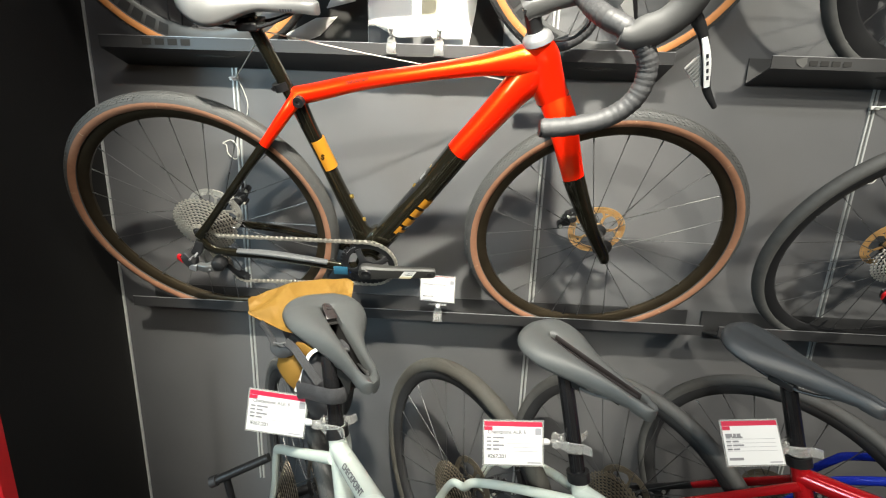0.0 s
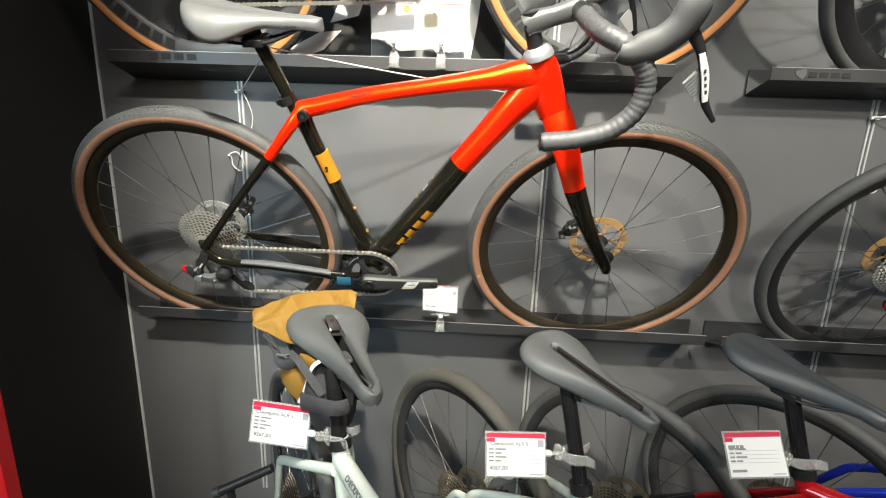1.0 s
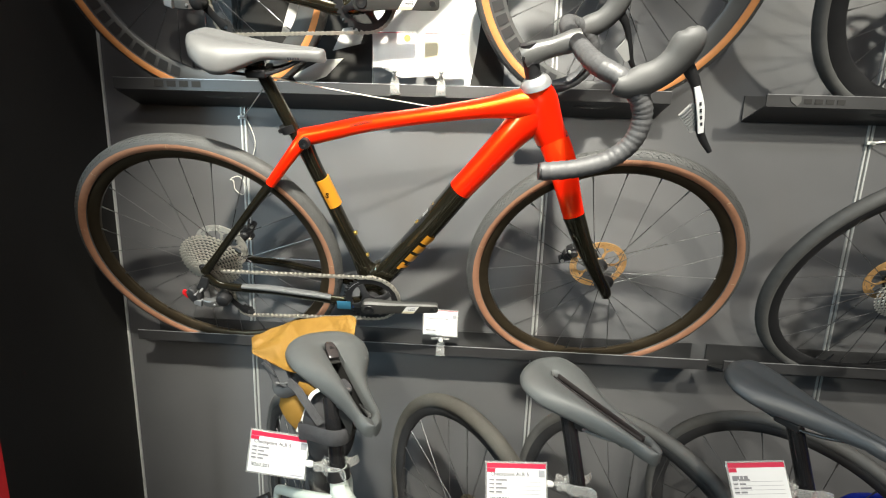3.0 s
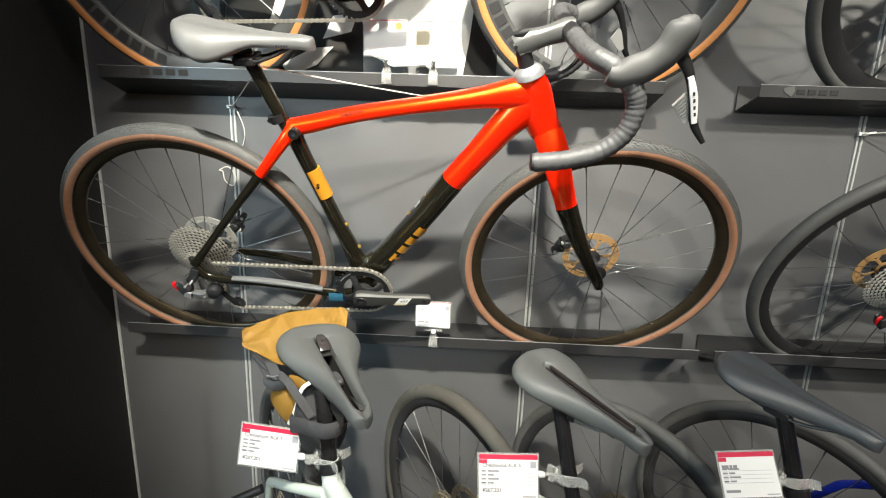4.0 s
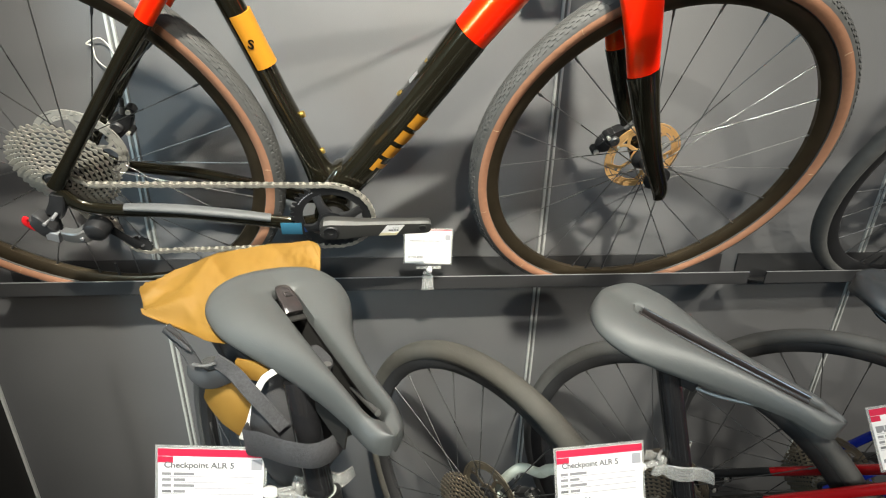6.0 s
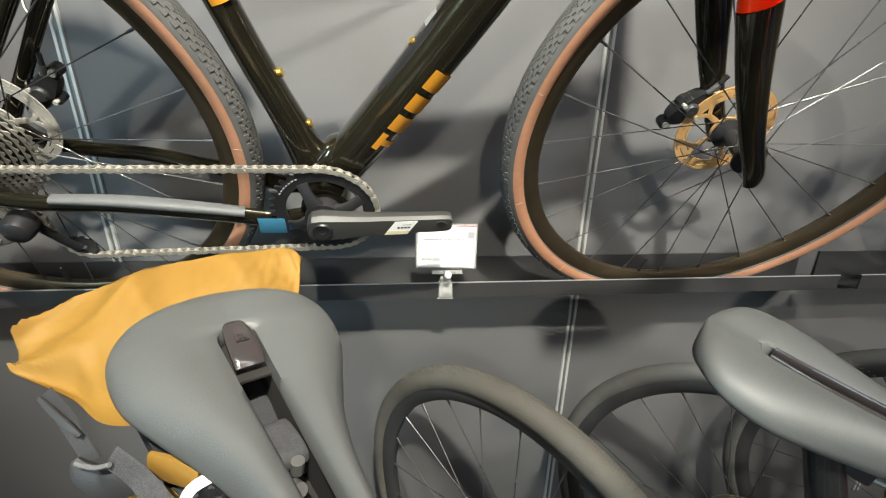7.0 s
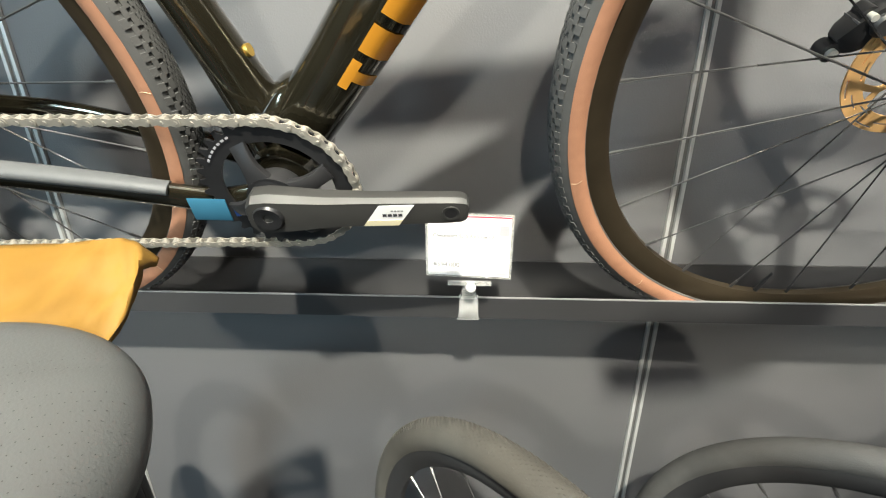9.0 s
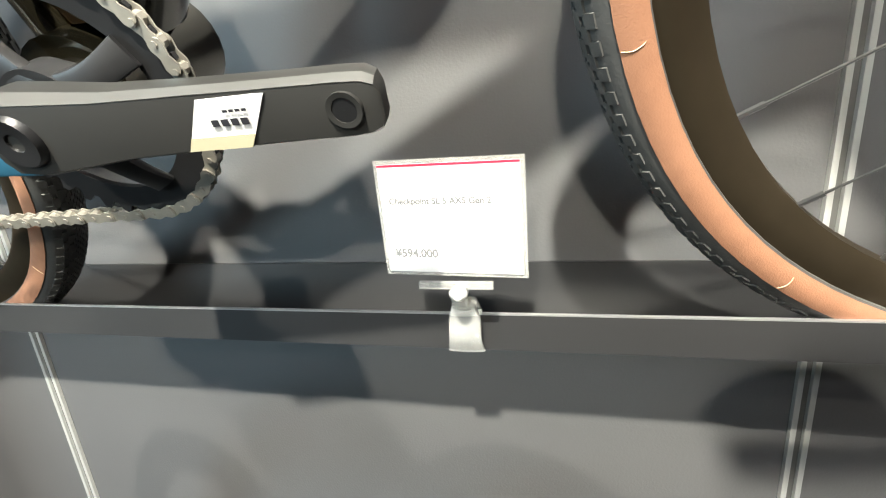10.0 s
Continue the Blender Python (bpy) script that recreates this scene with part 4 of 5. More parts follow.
    part("clamp_bolt", M().sweep([P(0.262, 0.366, -0.012), P(0.262, 0.366, 0.012)], 0.005, n=10), BLACK, post)
    sd = saddle(b, pose(0.25, 0, 0.538, 0, -1.0, 0), cover, slot=False, length=0.262, width=0.142, bridge=False, rise=0.034, drop=0.052)
    for k in range(5):
        part("print", M().box(0.062 + 0.005 * k, -0.0245, -0.021, 0.0652 + 0.005 * k, -0.0238, -0.0165), INK, sd)
    # cockpit
    part("headset_cover", M().sweep([P(0.8, 0.472), P(0.796, 0.483), P(0.7925, 0.492)], [0.031, 0.028, 0.02], n=24), SHELF_LIGHT, b, "silver conical headset cover")
    part("spacer", M().sweep([P(0.7925, 0.49), P(0.781, 0.524)], 0.0155, n=20), BLACK, b)
    part("stem", M().sweep([P(0.768, 0.526), P(0.785, 0.535), P(0.82, 0.546), P(0.856, 0.558), P(0.872, 0.562)], [(0.019, 0.02), (0.019, 0.021), (0.015, 0.0175), (0.02, 0.02), (0.02, 0.018)], n=16, side=(0, 1, 0), power=2.6), STEMM, b)
    part("stem_bolt", M().sweep([P(0.766, 0.53, 0.0), P(0.766, 0.53, 0.0215)], 0.0035, n=10), BLACK, b)
    part("top_cap", M().sweep([P(0.777, 0.546), P(0.775, 0.553)], 0.016, n=20), BLACK, b)
    drop_bar(b, (0.862, 0.56))
    part("brake_hose", M().sweep([P(0.86, 0.55, 0.05), P(0.885, 0.52, 0.03), P(0.862, 0.485, 0.012), P(0.82, 0.478, 0.006)], 0.0026, n=6).sweep([P(0.86, 0.55, -0.05), P(0.892, 0.515, -0.02), P(0.866, 0.482, -0.004), P(0.82, 0.475, 0.0)], 0.0026, n=6), BLACK, b)
    # wheels
    wheel(b, "rear_wheel", P(0, 0), True, tyre, side, r=r, half=half, rim_depth=rim_depth, rim=rim, rotor=rotor if rotor is None else STEEL if hero else rotor, cog=cog, turn=turn[0], tread=tread, logo=logo)
    wheel(b, "front_wheel", P(FRONT, 0), False, tyre, side, r=r, half=half, rim_depth=rim_depth, rim=rim, rotor=rotor, turn=turn[1], tread=tread, logo=logo)
    caliper(b, 0.962, 0.03, -0.05)
    part("brake_hose", M().sweep([P(0.895, 0.25, -0.06), P(0.935, 0.15, -0.066), P(0.962, 0.09, -0.064), P(0.975, 0.055, -0.055)], 0.0025, n=6), BLACK, b)
    part("frame_cover", M().sweep([P(0.44, -0.035, 0.0), P(0.452, -0.012, 0.0), P(0.462, 0.0, 0.0)], [(0.03, 0.03), (0.024, 0.022), (0.015, 0.012)], n=14, side=(0, 1, 0), power=3), low, b)
    part("guide_bolt", M().sweep([P(0.425, -0.02, 0.03), P(0.425, -0.014, 0.036)], 0.004, n=10), BLACK, b)
    caliper(b, 0.075, 0.035, -0.062)
    crankset(b, BB, TIP)
    chain_path(b, 0.021, BB, 0.0735, 0.048, [(0.09, -0.168), (0.068, -0.168), (0.052, -0.152), (0.05, -0.137), (0.048, -0.113), (0.05, -0.09), (0.03, -0.071), (0.012, -0.08)])
    derailleur(b)
    # bottle bolts
    if hero:
        for u, v in ((0.4175, 0.028), (0.394, 0.097)):
            part("bottle_bolt", M().sweep([P(u - 0.003, v - 0.001, 0.0), P(u + 0.0035, v + 0.001, 0.0)], 0.0055, n=12), GOLDBOLT, b, "gold bottle-cage bolt")
        for u, v in ((0.5535, 0.136), (0.596, 0.1905)):
            part("bottle_bolt", M().sweep([P(u + 0.002, v - 0.002, 0.0), P(u - 0.0035, v + 0.003, 0.0)], 0.0055, n=12), GOLDBOLT, b, "gold bottle-cage bolt")
        part("hatch_lever", M().sweep([P(0.569, 0.1565, 0.0), P(0.581, 0.172, 0.0)], [(0.008, 0.004)] * 2, n=10, side=(0, 1, 0), power=3), SHELF_LIGHT, b)
        # lettering as plain bars along the down tube
        a0, a1 = Vector((0.496, 0.0, 0.0155)), Vector((0.577, 0.0, 0.122))
        e = (a1 - a0).normalized()
        n = Vector((-e.z, 0, e.x))
        L = (a1 - a0).length
        bars = M()
        for f0, f1, h0, h1 in ((0.0, 0.21, 0.66, 1.0), (0.07, 0.15, 0.0, 0.66), (0.27, 0.46, 0.0, 1.0), (0.53, 0.72, 0.0, 1.0), (0.79, 1.0, 0.0, 1.0)):
            rows = []
            for f in (f0, f1):
                for k in range(5):
                    h = -0.0275 + (h0 + (h1 - h0) * k / 4) * 0.0245
                    lat = 0.0305 * max(0.02, 1 - (abs(h) / 0.0302) ** 2.6) ** (1 / 2.6) + 0.0014
                    p = a0 + e * L * f + n * h
                    rows.append(Vector((p.x, -lat, p.z)))
            bars.put(rows, [(k, k + 1, 6 + k, 5 + k) for k in range(4)])
        part("painted_mark", bars, GOLDP, dl, "ochre painted mark on the down tube")
        part("lettering", text_mesh("lettering", "CHECKPOINT", 0.008, SIDE), SIDE, b, at=Matrix.Translation(P(0.42, 0.3835, 0.0216)) @ pose(0, 0, 0, 78, -12.5, 0))
        part("storage_hatch", M().sweep([P(0.513, 0.079, 0.004), P(0.557, 0.1365, 0.004), P(0.607, 0.2015, 0.004)], [(0.014, 0.0045), (0.0155, 0.005), (0.015, 0.0045)], n=12, side=(0, 1, 0)), BLACK, dl)
    return b


def rack_pose(x, dz):
    return pose(x, 0, 1.0 + dz, LEAN, 0, 0)


def floor_bike(label, post_at, yaw, paint, saddle_z, saddle_tilt=0.0, cover=SADDLE, tyre=DUSTY, tread=True, r=0.347, half=0.0195, dark_stays=False, cog=DARKSTEEL, rotor=DARKSTEEL, front=True, slot=True, seat=None, back=0.03, seat_size=(0.265, 0.15), mark="", lower=0.0, bridge=True):
    """A bicycle on the floor, tail to the wall; post_at is its seatpost's place (x, y, z)."""
    d = Vector((math.cos(radians(yaw)), math.sin(radians(yaw)), 0))
    bb = (0.42, -0.075)
    rise = post_at[2] - r
    u_post = bb[0] - (rise - bb[1]) * 0.30 + back
    bb = (bb[0] + back, bb[1])
    hub = Vector((post_at[0], post_at[1], 0)) - d * u_post
    b = thing("racing_bicycle", label, "bicycle", pose(hub.x, hub.y, r, 0, 0, yaw), group="bicycles on the floor")
    joint = rise - 0.055 - lower
    su = lambda v: bb[0] - (v - bb[1]) * 0.30
    tube(b, "seat_tube", [P(bb[0], bb[1]), P(su(joint), joint), P(su(joint + 0.028), joint + 0.028)], [(0.019, 0.019), (0.0165, 0.0165), (0.0165, 0.0165)], paint)
    tube(b, "top_tube", [P(su(joint) - 0.004, joint), P(0.55, joint + 0.02), P(0.78, joint + 0.075)], [(0.017, 0.018), (0.018, 0.02), (0.02, 0.024)], paint)
    tube(b, "down_tube", [P(bb[0] + 0.01, bb[1] + 0.01), P(0.6, 0.12), P(0.8, joint + 0.0)], [(0.024, 0.022), (0.024, 0.024), (0.024, 0.026)], paint)
    if mark:
        a, c = P(su(joint) - 0.004, joint), P(0.55, joint + 0.02)
        e = (c - a).normalized()
        up = Vector((0, -0.75, 0.66))
        y = up.cross(e).normalized()
        z = e.cross(y)
        part("lettering", text_mesh("lettering", mark, 0.0132, INKT), INKT, b, at=Matrix.Translation(a + e * 0.07 + z * 0.0195 - y * 0.007) @ Matrix((e, y, z)).transposed().to_4x4())
    ht = (joint + 0.1)
    tube(b, "head_tube", [P(0.772, ht), P(0.812, ht - 0.15)], [(0.022, 0.022), (0.026, 0.026)], paint)
    st = BLACK if dark_stays else paint
    for s in (1, -1):
        sj = joint - 0.012
        if dark_stays:
            mid = 0.55
            q = P(su(sj), sj, s * 0.02).lerp(P(0.0, 0.0, s * 0.062), mid)
            tube(b, "seat_stay", [P(su(sj), sj, s * 0.016), q], [(0.008, 0.0095), (0.007, 0.0085)], paint)
            tube(b, "seat_stay", [q, P(0.0, 0.0, s * 0.062)], [(0.007, 0.0085), (0.006, 0.0085)], BLACK)
        else:
            tube(b, "seat_stay", [P(su(sj), sj, s * 0.014), P(0.22, sj - 0.048, s * 0.05), P(0.125, sj - 0.1, s * 0.064), P(0.095, sj - 0.132, s * 0.066), P(0.05, 0.09, s * 0.066), P(0.0, 0.004, s * 0.066)], [(0.009, 0.011), (0.008, 0.01), (0.008, 0.01), (0.008, 0.01), (0.0075, 0.0095), (0.0075, 0.01)], paint)
        tube(b, "chain_stay", [P(bb[0], bb[1], s * 0.03), P(0.25, -0.05, s * 0.045), P(0.0, -0.005, s * 0.062)], [(0.01, 0.013), (0.008, 0.011), (0.007, 0.011)], st)
    sv = saddle_z - r - 0.03
    post = tube(b, "seatpost", [P(su(joint + 0.02), joint + 0.02), P(su(sv), sv)], [(0.0142, 0.0142)] * 2, POSTBLK)
    part("seat_clamp", M().sweep([P(su(joint + 0.022), joint + 0.022), P(su(joint + 0.04), joint + 0.04)], [(0.0205, 0.0215)] * 2, n=20, side=(0, 1, 0)), BLACK, post)
    saddle(b, b.matrix_world.inverted() @ pose(*seat), cover, slot=slot, length=seat_size[0], width=seat_size[1], perforated=slot, bridge=slot and bridge)
    wheel(b, "rear_wheel", P(0, 0), True, tyre, None, r=r, half=half, rotor=rotor, tread=tread, cog=cog, rim=MATTE)
    if front:
        wheel(b, "front_wheel", P(1.0, 0), False, tyre, None, r=r, half=half, rotor=rotor, tread=tread, rim=MATTE)
        for s in (1, -1):
            tube(b, "fork_leg", [P(0.82, ht - 0.16, s * 0.02), P(0.86, ht - 0.24, s * 0.048), P(1.0, 0, s * 0.055)], [(0.012, 0.022), (0.011, 0.02), (0.007, 0.012)], paint)
        part("stem", M().sweep([P(0.76, ht + 0.01), P(0.84, ht + 0.02)], 0.017, n=14), BLACK, b)
        drop_bar(b, (0.85, ht + 0.022))
    crankset(b, bb, (bb[0] + 0.12, bb[1] - 0.12), sticker=False)
    chain_path(b, 0.021, bb, 0.0735, 0.048, [(0.09, -0.168), (0.068, -0.168), (0.052, -0.152), (0.05, -0.137), (0.048, -0.113), (0.05, -0.09), (0.03, -0.071), (0.012, -0.08)])
    derailleur(b)
    caliper(b, 0.07, 0.03, -0.062)
    return b


# ---------------------------------------------------------------- small things
def price_card(corner, right, down, group, price="", title="", red=True, thin=False, w=0.112, h=0.082, paper=CARD, orange=False):
    """A printed card in a clear sleeve; corner: its upper left, with the ways right and down."""
    x, y = Vector(right).normalized(), -Vector(down).normalized()
    x = (x - y * x.dot(y)).normalized()
    z = x.cross(y)
    m = Matrix.Translation(corner) @ Matrix((x, y, z)).transposed().to_4x4() @ Matrix.Translation((0, -h, 0))
    c = thing("price_card", "white printed price card with a red header in a clear sleeve", "price card", m, group=group)
    part("paper", M().box(0.003, 0.003, -0.0004, w - 0.003, h - 0.003, 0.0004), paper, c)
    part("sleeve", M().box(0, 0, -0.0014, w, h, -0.0006), CLEAR, c, "clear plastic sleeve")
    z1 = 0.0006
    if red:
        part("header", M().box(0.003, h - (0.0045 if thin else 0.0115), 0.00045, w - 0.003, h - 0.003, z1), CARDRED, c, "red printed header")
    if red and not thin:
        part("header_flag", M().box(0.003, h - 0.019, 0.00045, 0.018, h - 0.012, z1), CARDRED, c)
    if title:
        part("print_block", M().box(w - 0.016, h - 0.026, 0.00045, w - 0.005, h - 0.014, z1), INKL, c)
    for i in range(0 if thin else 4):
        part("ruled_line", M().box(0.007, 0.0265 + 0.0068 * i, 0.00045, w - 0.012, 0.0271 + 0.0068 * i, z1), INKL, c)
        part("print_bar", M().box(0.007, 0.0283 + 0.0068 * i, 0.00045, 0.016, 0.0313 + 0.0068 * i, z1), INKT if i == 0 else INKM, c)
        part("print_bar", M().box(0.0185, 0.0283 + 0.0068 * i, 0.00045, 0.03 + 0.009 * (i % 2), 0.0313 + 0.0068 * i, z1), INKM, c)
    part("print_bar", M().box(w - 0.03, 0.006, 0.00045, w - 0.006, 0.008, z1), INKL, c)
    if not title and red and not thin:
        for a, b in ((0.007, 0.02), (0.0215, 0.027), (0.0285, 0.036)):
            part("print_bar", M().box(a, h - 0.0315, 0.00045, b, h - 0.025, z1), INKM, c)
        part("print_bar", M().box(0.007, 0.011, 0.00045, 0.034, 0.0155, z1), INKM, c)
    if orange:
        part("orange_seal", M().put([(w * 0.8 + 0.009 * math.cos(0.4 * k), h - 0.016 + 0.009 * math.sin(0.4 * k), z1) for k in range(16)], [tuple(range(16))]), AMBER, c, "round orange seal")
    if title:
        part("title", text_mesh("title", title, 0.0062 if thin else 0.0093, INKT), INKT, c, at=Matrix.Translation((0.009, h - (0.0315 if thin else 0.0265), 0.0005)))
    if price:
        part("price", text_mesh("price", price, 0.0085 if thin else 0.0092, INKT), INKT, c, at=Matrix.Translation((0.009, 0.0125, 0.0005)))
    return c


def post_clip(at, yaw):
    """A clear plastic clamp that holds a card on a seatpost."""
    c = thing("card_clip", "clear plastic clamp round a seatpost", "clip", pose(*at, 0, 0, yaw), group="card clips")
    for k in (1, -1):
        part("jaw", M().sweep([(-0.026, k * 0.0075, 0), (-0.017, k * 0.014, 0), (-0.006, k * 0.0172, 0), (0.006, k * 0.0172, 0), (0.015, k * 0.0165, 0.0005), (0.022, k * 0.021, 0.002), (0.028, k * 0.028, 0.004)], [(0.0075, 0.0015), (0.0105, 0.0017), (0.0115, 0.0017), (0.0115, 0.0017), (0.0105, 0.0015), (0.0095, 0.0013), (0.0085, 0.0011)], n=10, side=(0, 0, 1), power=4), CLEAR, c)
        part("grip_tab", M().sweep([(-0.024, k * 0.009, 0), (-0.034, k * 0.013, 0.001), (-0.04, k * 0.0125, 0.002)], [(0.007, 0.0014), (0.0085, 0.0014), (0.0075, 0.0012)], n=10, side=(0, 0, 1), power=4), CLEAR, c)
    part("pivot", M().sweep([(-0.024, 0, -0.0085), (-0.024, 0, 0.0085)], 0.0062, n=16), CLEAR, c)
    part("spring_pin", M().sweep([(-0.024, 0, -0.0105), (-0.024, 0, 0.0105)], 0.0017, n=8), CHROME, c)
    part("arm", M().sweep([(-0.03, 0, 0), (-0.042, -0.002, -0.001), (-0.05, -0.003, -0.002)], [0.0045, 0.0036, 0.0036], n=10), CLEAR, c)
    part("ball_joint", M().sweep([(-0.046, -0.002, -0.002), (-0.049, -0.003, -0.002), (-0.057, -0.003, -0.002), (-0.061, -0.003, -0.002)], [0.004, 0.0058, 0.0058, 0.003], n=14), CARD, c)
    return c


def lip_clip(x, dz=0.0, reach=0.03):
    """A clear clip that grips the rack's lip and holds a card out over it."""
    c = thing("card_clip", "clear plastic clip gripping the rack lip", "clip", pose(x, LIPY, LIPZ + dz), group="card clips")
    part("jaw", M().sweep([(0, -0.009, -0.026), (0, -0.013, -0.014), (0, -0.009, 0.0), (0, -0.012, 0.014)], [(0.0145, 0.002), (0.0125, 0.0026), (0.0125, 0.004), (0.0085, 0.003)], n=12, side=(1, 0, 0), power=4), CLEAR, c)
    part("jaw", M().sweep([(0, 0.010, -0.024), (0, 0.012, -0.006), (0, -0.002, 0.012)], [(0.0135, 0.002), (0.012, 0.0024), (0.009, 0.004)], n=12, side=(1, 0, 0), power=4), CLEAR, c)
    part("spring_pin", M().sweep([(-0.012, -0.002, 0.003), (0.012, -0.002, 0.003)], 0.0022, n=8), CHROME, c)
    part("arm", M().sweep([(0, -0.008, 0.012), (0, -reach * 0.7, 0.02), (0, -reach, 0.03)], [(0.0065, 0.0045), (0.005, 0.0045), (0.006, 0.004)], n=10, side=(1, 0, 0), power=3), CLEAR, c)
    part("ball_joint", M().sweep([(0.002, -reach - 0.008, 0.03), (0.002, -reach - 0.004, 0.0305), (0.002, -reach + 0.004, 0.03), (0.002, -reach + 0.009, 0.029)], [0.003, 0.0058, 0.0058, 0.003], n=14), CARD, c)
    part("card_slot", M().box(-0.026, -reach - 0.004, 0.034, 0.026, -reach + 0.001, 0.0385), CLEAR, c)
    return c


def saddle_bag():
    """A roll-top bag strapped under the saddle of a bicycle, its flattened mouth draped out behind it."""
    o = Vector((0.40, -0.3, 0.82))
    b = thing("saddle_bag", "ochre and black roll-top bag strapped behind a saddle", "bag", Matrix.Translation(o))
    V = lambda x, y, z: Vector((x, y, z)) - o
    part("body", M().sweep([V(0.43, -0.405, 0.705), V(0.433, -0.405, 0.74), V(0.43, -0.395, 0.785), V(0.422, -0.375, 0.812), V(0.4, -0.335, 0.835), V(0.38, -0.305, 0.855)], [(0.022, 0.018), (0.042, 0.034), (0.05, 0.036), (0.05, 0.028), (0.06, 0.024), (0.066, 0.018)], n=20, side=(0.83, 0.56, 0), power=2.8), BAGBLK, b, sharp=25)
    # the mouth: a flat doubled cloth between a back edge and a front edge, pleated at both ends
    back = curve([V(0.25, -0.32, 0.908), V(0.282, -0.286, 0.921), V(0.315, -0.262, 0.927), V(0.353, -0.235, 0.929), V(0.394, -0.214, 0.926), V(0.418, -0.206, 0.926), V(0.437, -0.204, 0.917)], 12)
    fore = curve([V(0.264, -0.352, 0.893), V(0.312, -0.37, 0.884), V(0.352, -0.398, 0.884), V(0.38, -0.378, 0.872), V(0.41, -0.335, 0.874), V(0.43, -0.295, 0.886), V(0.444, -0.27, 0.899)], 12)
    rings, n, k = [], 56, len(back)
    fold = lambda a: 1 - 2 * abs(math.sin(a)) ** 0.75
    for i, (p, q) in enumerate(zip(back, fore)):
        g = i / (k - 1)
        up = Vector((0.1, -0.35, 0.93))
        left, right = max(0.0, 1 - g / 0.3), max(0.0, (g - 0.72) / 0.28)
        top, under = [], []
        for j in range(n // 2):
            f = j / (n // 2 - 1)
            c = p.lerp(q, f)
            body = 0.008 * math.sin(math.pi * min(1, f * 1.15 + 0.02)) ** 0.6 * (1 - 0.6 * right) * (0.35 + 0.65 * min(1, g * 5))
            # long pleats running from the mouth's ends into the cloth
            pleat = 0.009 * left * fold(2.2 + 4.5 * f + 7.0 * g) + 0.0085 * right * fold(1.0 + 3.2 * f - 8.0 * g)
            pleat += 0.006 * fold(7.0 * g + 2.6 * f * (1.2 - g) + 0.7) * math.exp(-((g - 0.33) / 0.2) ** 2) + 0.002 * fold(11 * g - 3 * f)
            pleat += 0.003 * noise.noise(Vector((g * 9, f * 4, 3.1))) + 0.0014 * noise.noise(Vector((g * 26, f * 12, 1.7)))
            edge = min(1.0, f * 12 + 0.15, (1 - f) * 12 + 0.15)
            top.append(c + up * (body + pleat * (0.4 + 0.6 * edge)))
            under.append(c - up * (0.0015 + body * 0.5 - pleat * 0.8 * edge))
        rings.append(top + under[::-1])
    part("roll_top", M().rings(rings), YELLOW, b, "creased ochre coated-cloth roll top", sharp=80)
    # the loose side flap, curling to a point, edged in white
    rim = [V(0.338, -0.395, 0.828), V(0.363, -0.405, 0.838), V(0.382, -0.410, 0.832), V(0.394, -0.415, 0.818), V(0.385, -0.415, 0.794), V(0.374, -0.412, 0.769), V(0.353, -0.405, 0.783), V(0.338, -0.395, 0.796), V(0.331, -0.390, 0.808)]
    mid = sum(rim, Vector()) / len(rim) + Vector((0.002, -0.008, 0.002))
    flap, m, thick = M(), len(rim), Vector((0.003, 0.006, 0.0))
    half = [p.lerp(mid, 0.5) + Vector((0.0, -0.003, 0.001)) for p in rim]
    for base in (Vector(), thick):
        flap.v += [tuple(p + base) for p in rim + half + [mid]]
    for a in range(m):
        c, w = (a + 1) % m, 2 * m + 1
        flap.f += [(a, c, m + c, m + a), (m + a, m + c, 2 * m), (w + c, w + a, w + m + a, w + m + c), (w + m + c, w + m + a, w + 2 * m), (a, w + a, w + c, c)]
    part("side_flap", flap, YELLOW, b, "ochre cloth side flap", sharp=70)
    part("flap_trim", M().sweep([rim[3], rim[4] + Vector((0.001, -0.002, 0)), rim[5]], [(0.002, 0.0036)] * 3, n=8, side=(0, 1, 0), power=4), WHITETRIM, b, "white edge trim")
    part("flap_trim", M().sweep([V(0.421, -0.425, 0.863), V(0.409, -0.425, 0.854), V(0.400, -0.425, 0.838)], [(0.002, 0.0036)] * 3, n=8, side=(0, 1, 0), power=4), WHITETRIM, b, "white edge trim")
    part("upper_flap", M().sweep([V(0.376, -0.405, 0.857), V(0.394, -0.410, 0.854), V(0.410, -0.415, 0.851)], [(0.0025, 0.009), (0.0025, 0.011), (0.0025, 0.008)], n=10, side=(0, 1, 0), power=4), YELLOW, b, "ochre cloth tab")
    part("strap", M().sweep([V(0.358, -0.410, 0.868), V(0.378, -0.420, 0.859), V(0.395, -0.430, 0.844), V(0.412, -0.435, 0.823), V(0.428, -0.440, 0.804)], [(0.0015, 0.0075)] * 5, n=8, side=(0.3, -0.9, 0.2), power=4), WEBBING, b, "dark grey webbing strap")
    part("strap", M().sweep([V(0.293, -0.365, 0.882), V(0.308, -0.375, 0.873), V(0.322, -0.385, 0.859), V(0.330, -0.390, 0.846)], [(0.0015, 0.006)] * 4, n=8, side=(0.3, -0.9, 0.2), power=4), BAGBLK, b)
    part("strap_clip", M().sweep([V(0.295, -0.372, 0.885), V(0.305, -0.378, 0.879), V(0.320, -0.386, 0.871), V(0.326, -0.388, 0.866)], [(0.0015, 0.0015), (0.002, 0.0024), (0.002, 0.0024), (0.0015, 0.0015)], n=10, side=(0.3, -0.9, 0.2), power=4), MATTE, b, "dark plastic strap clip")
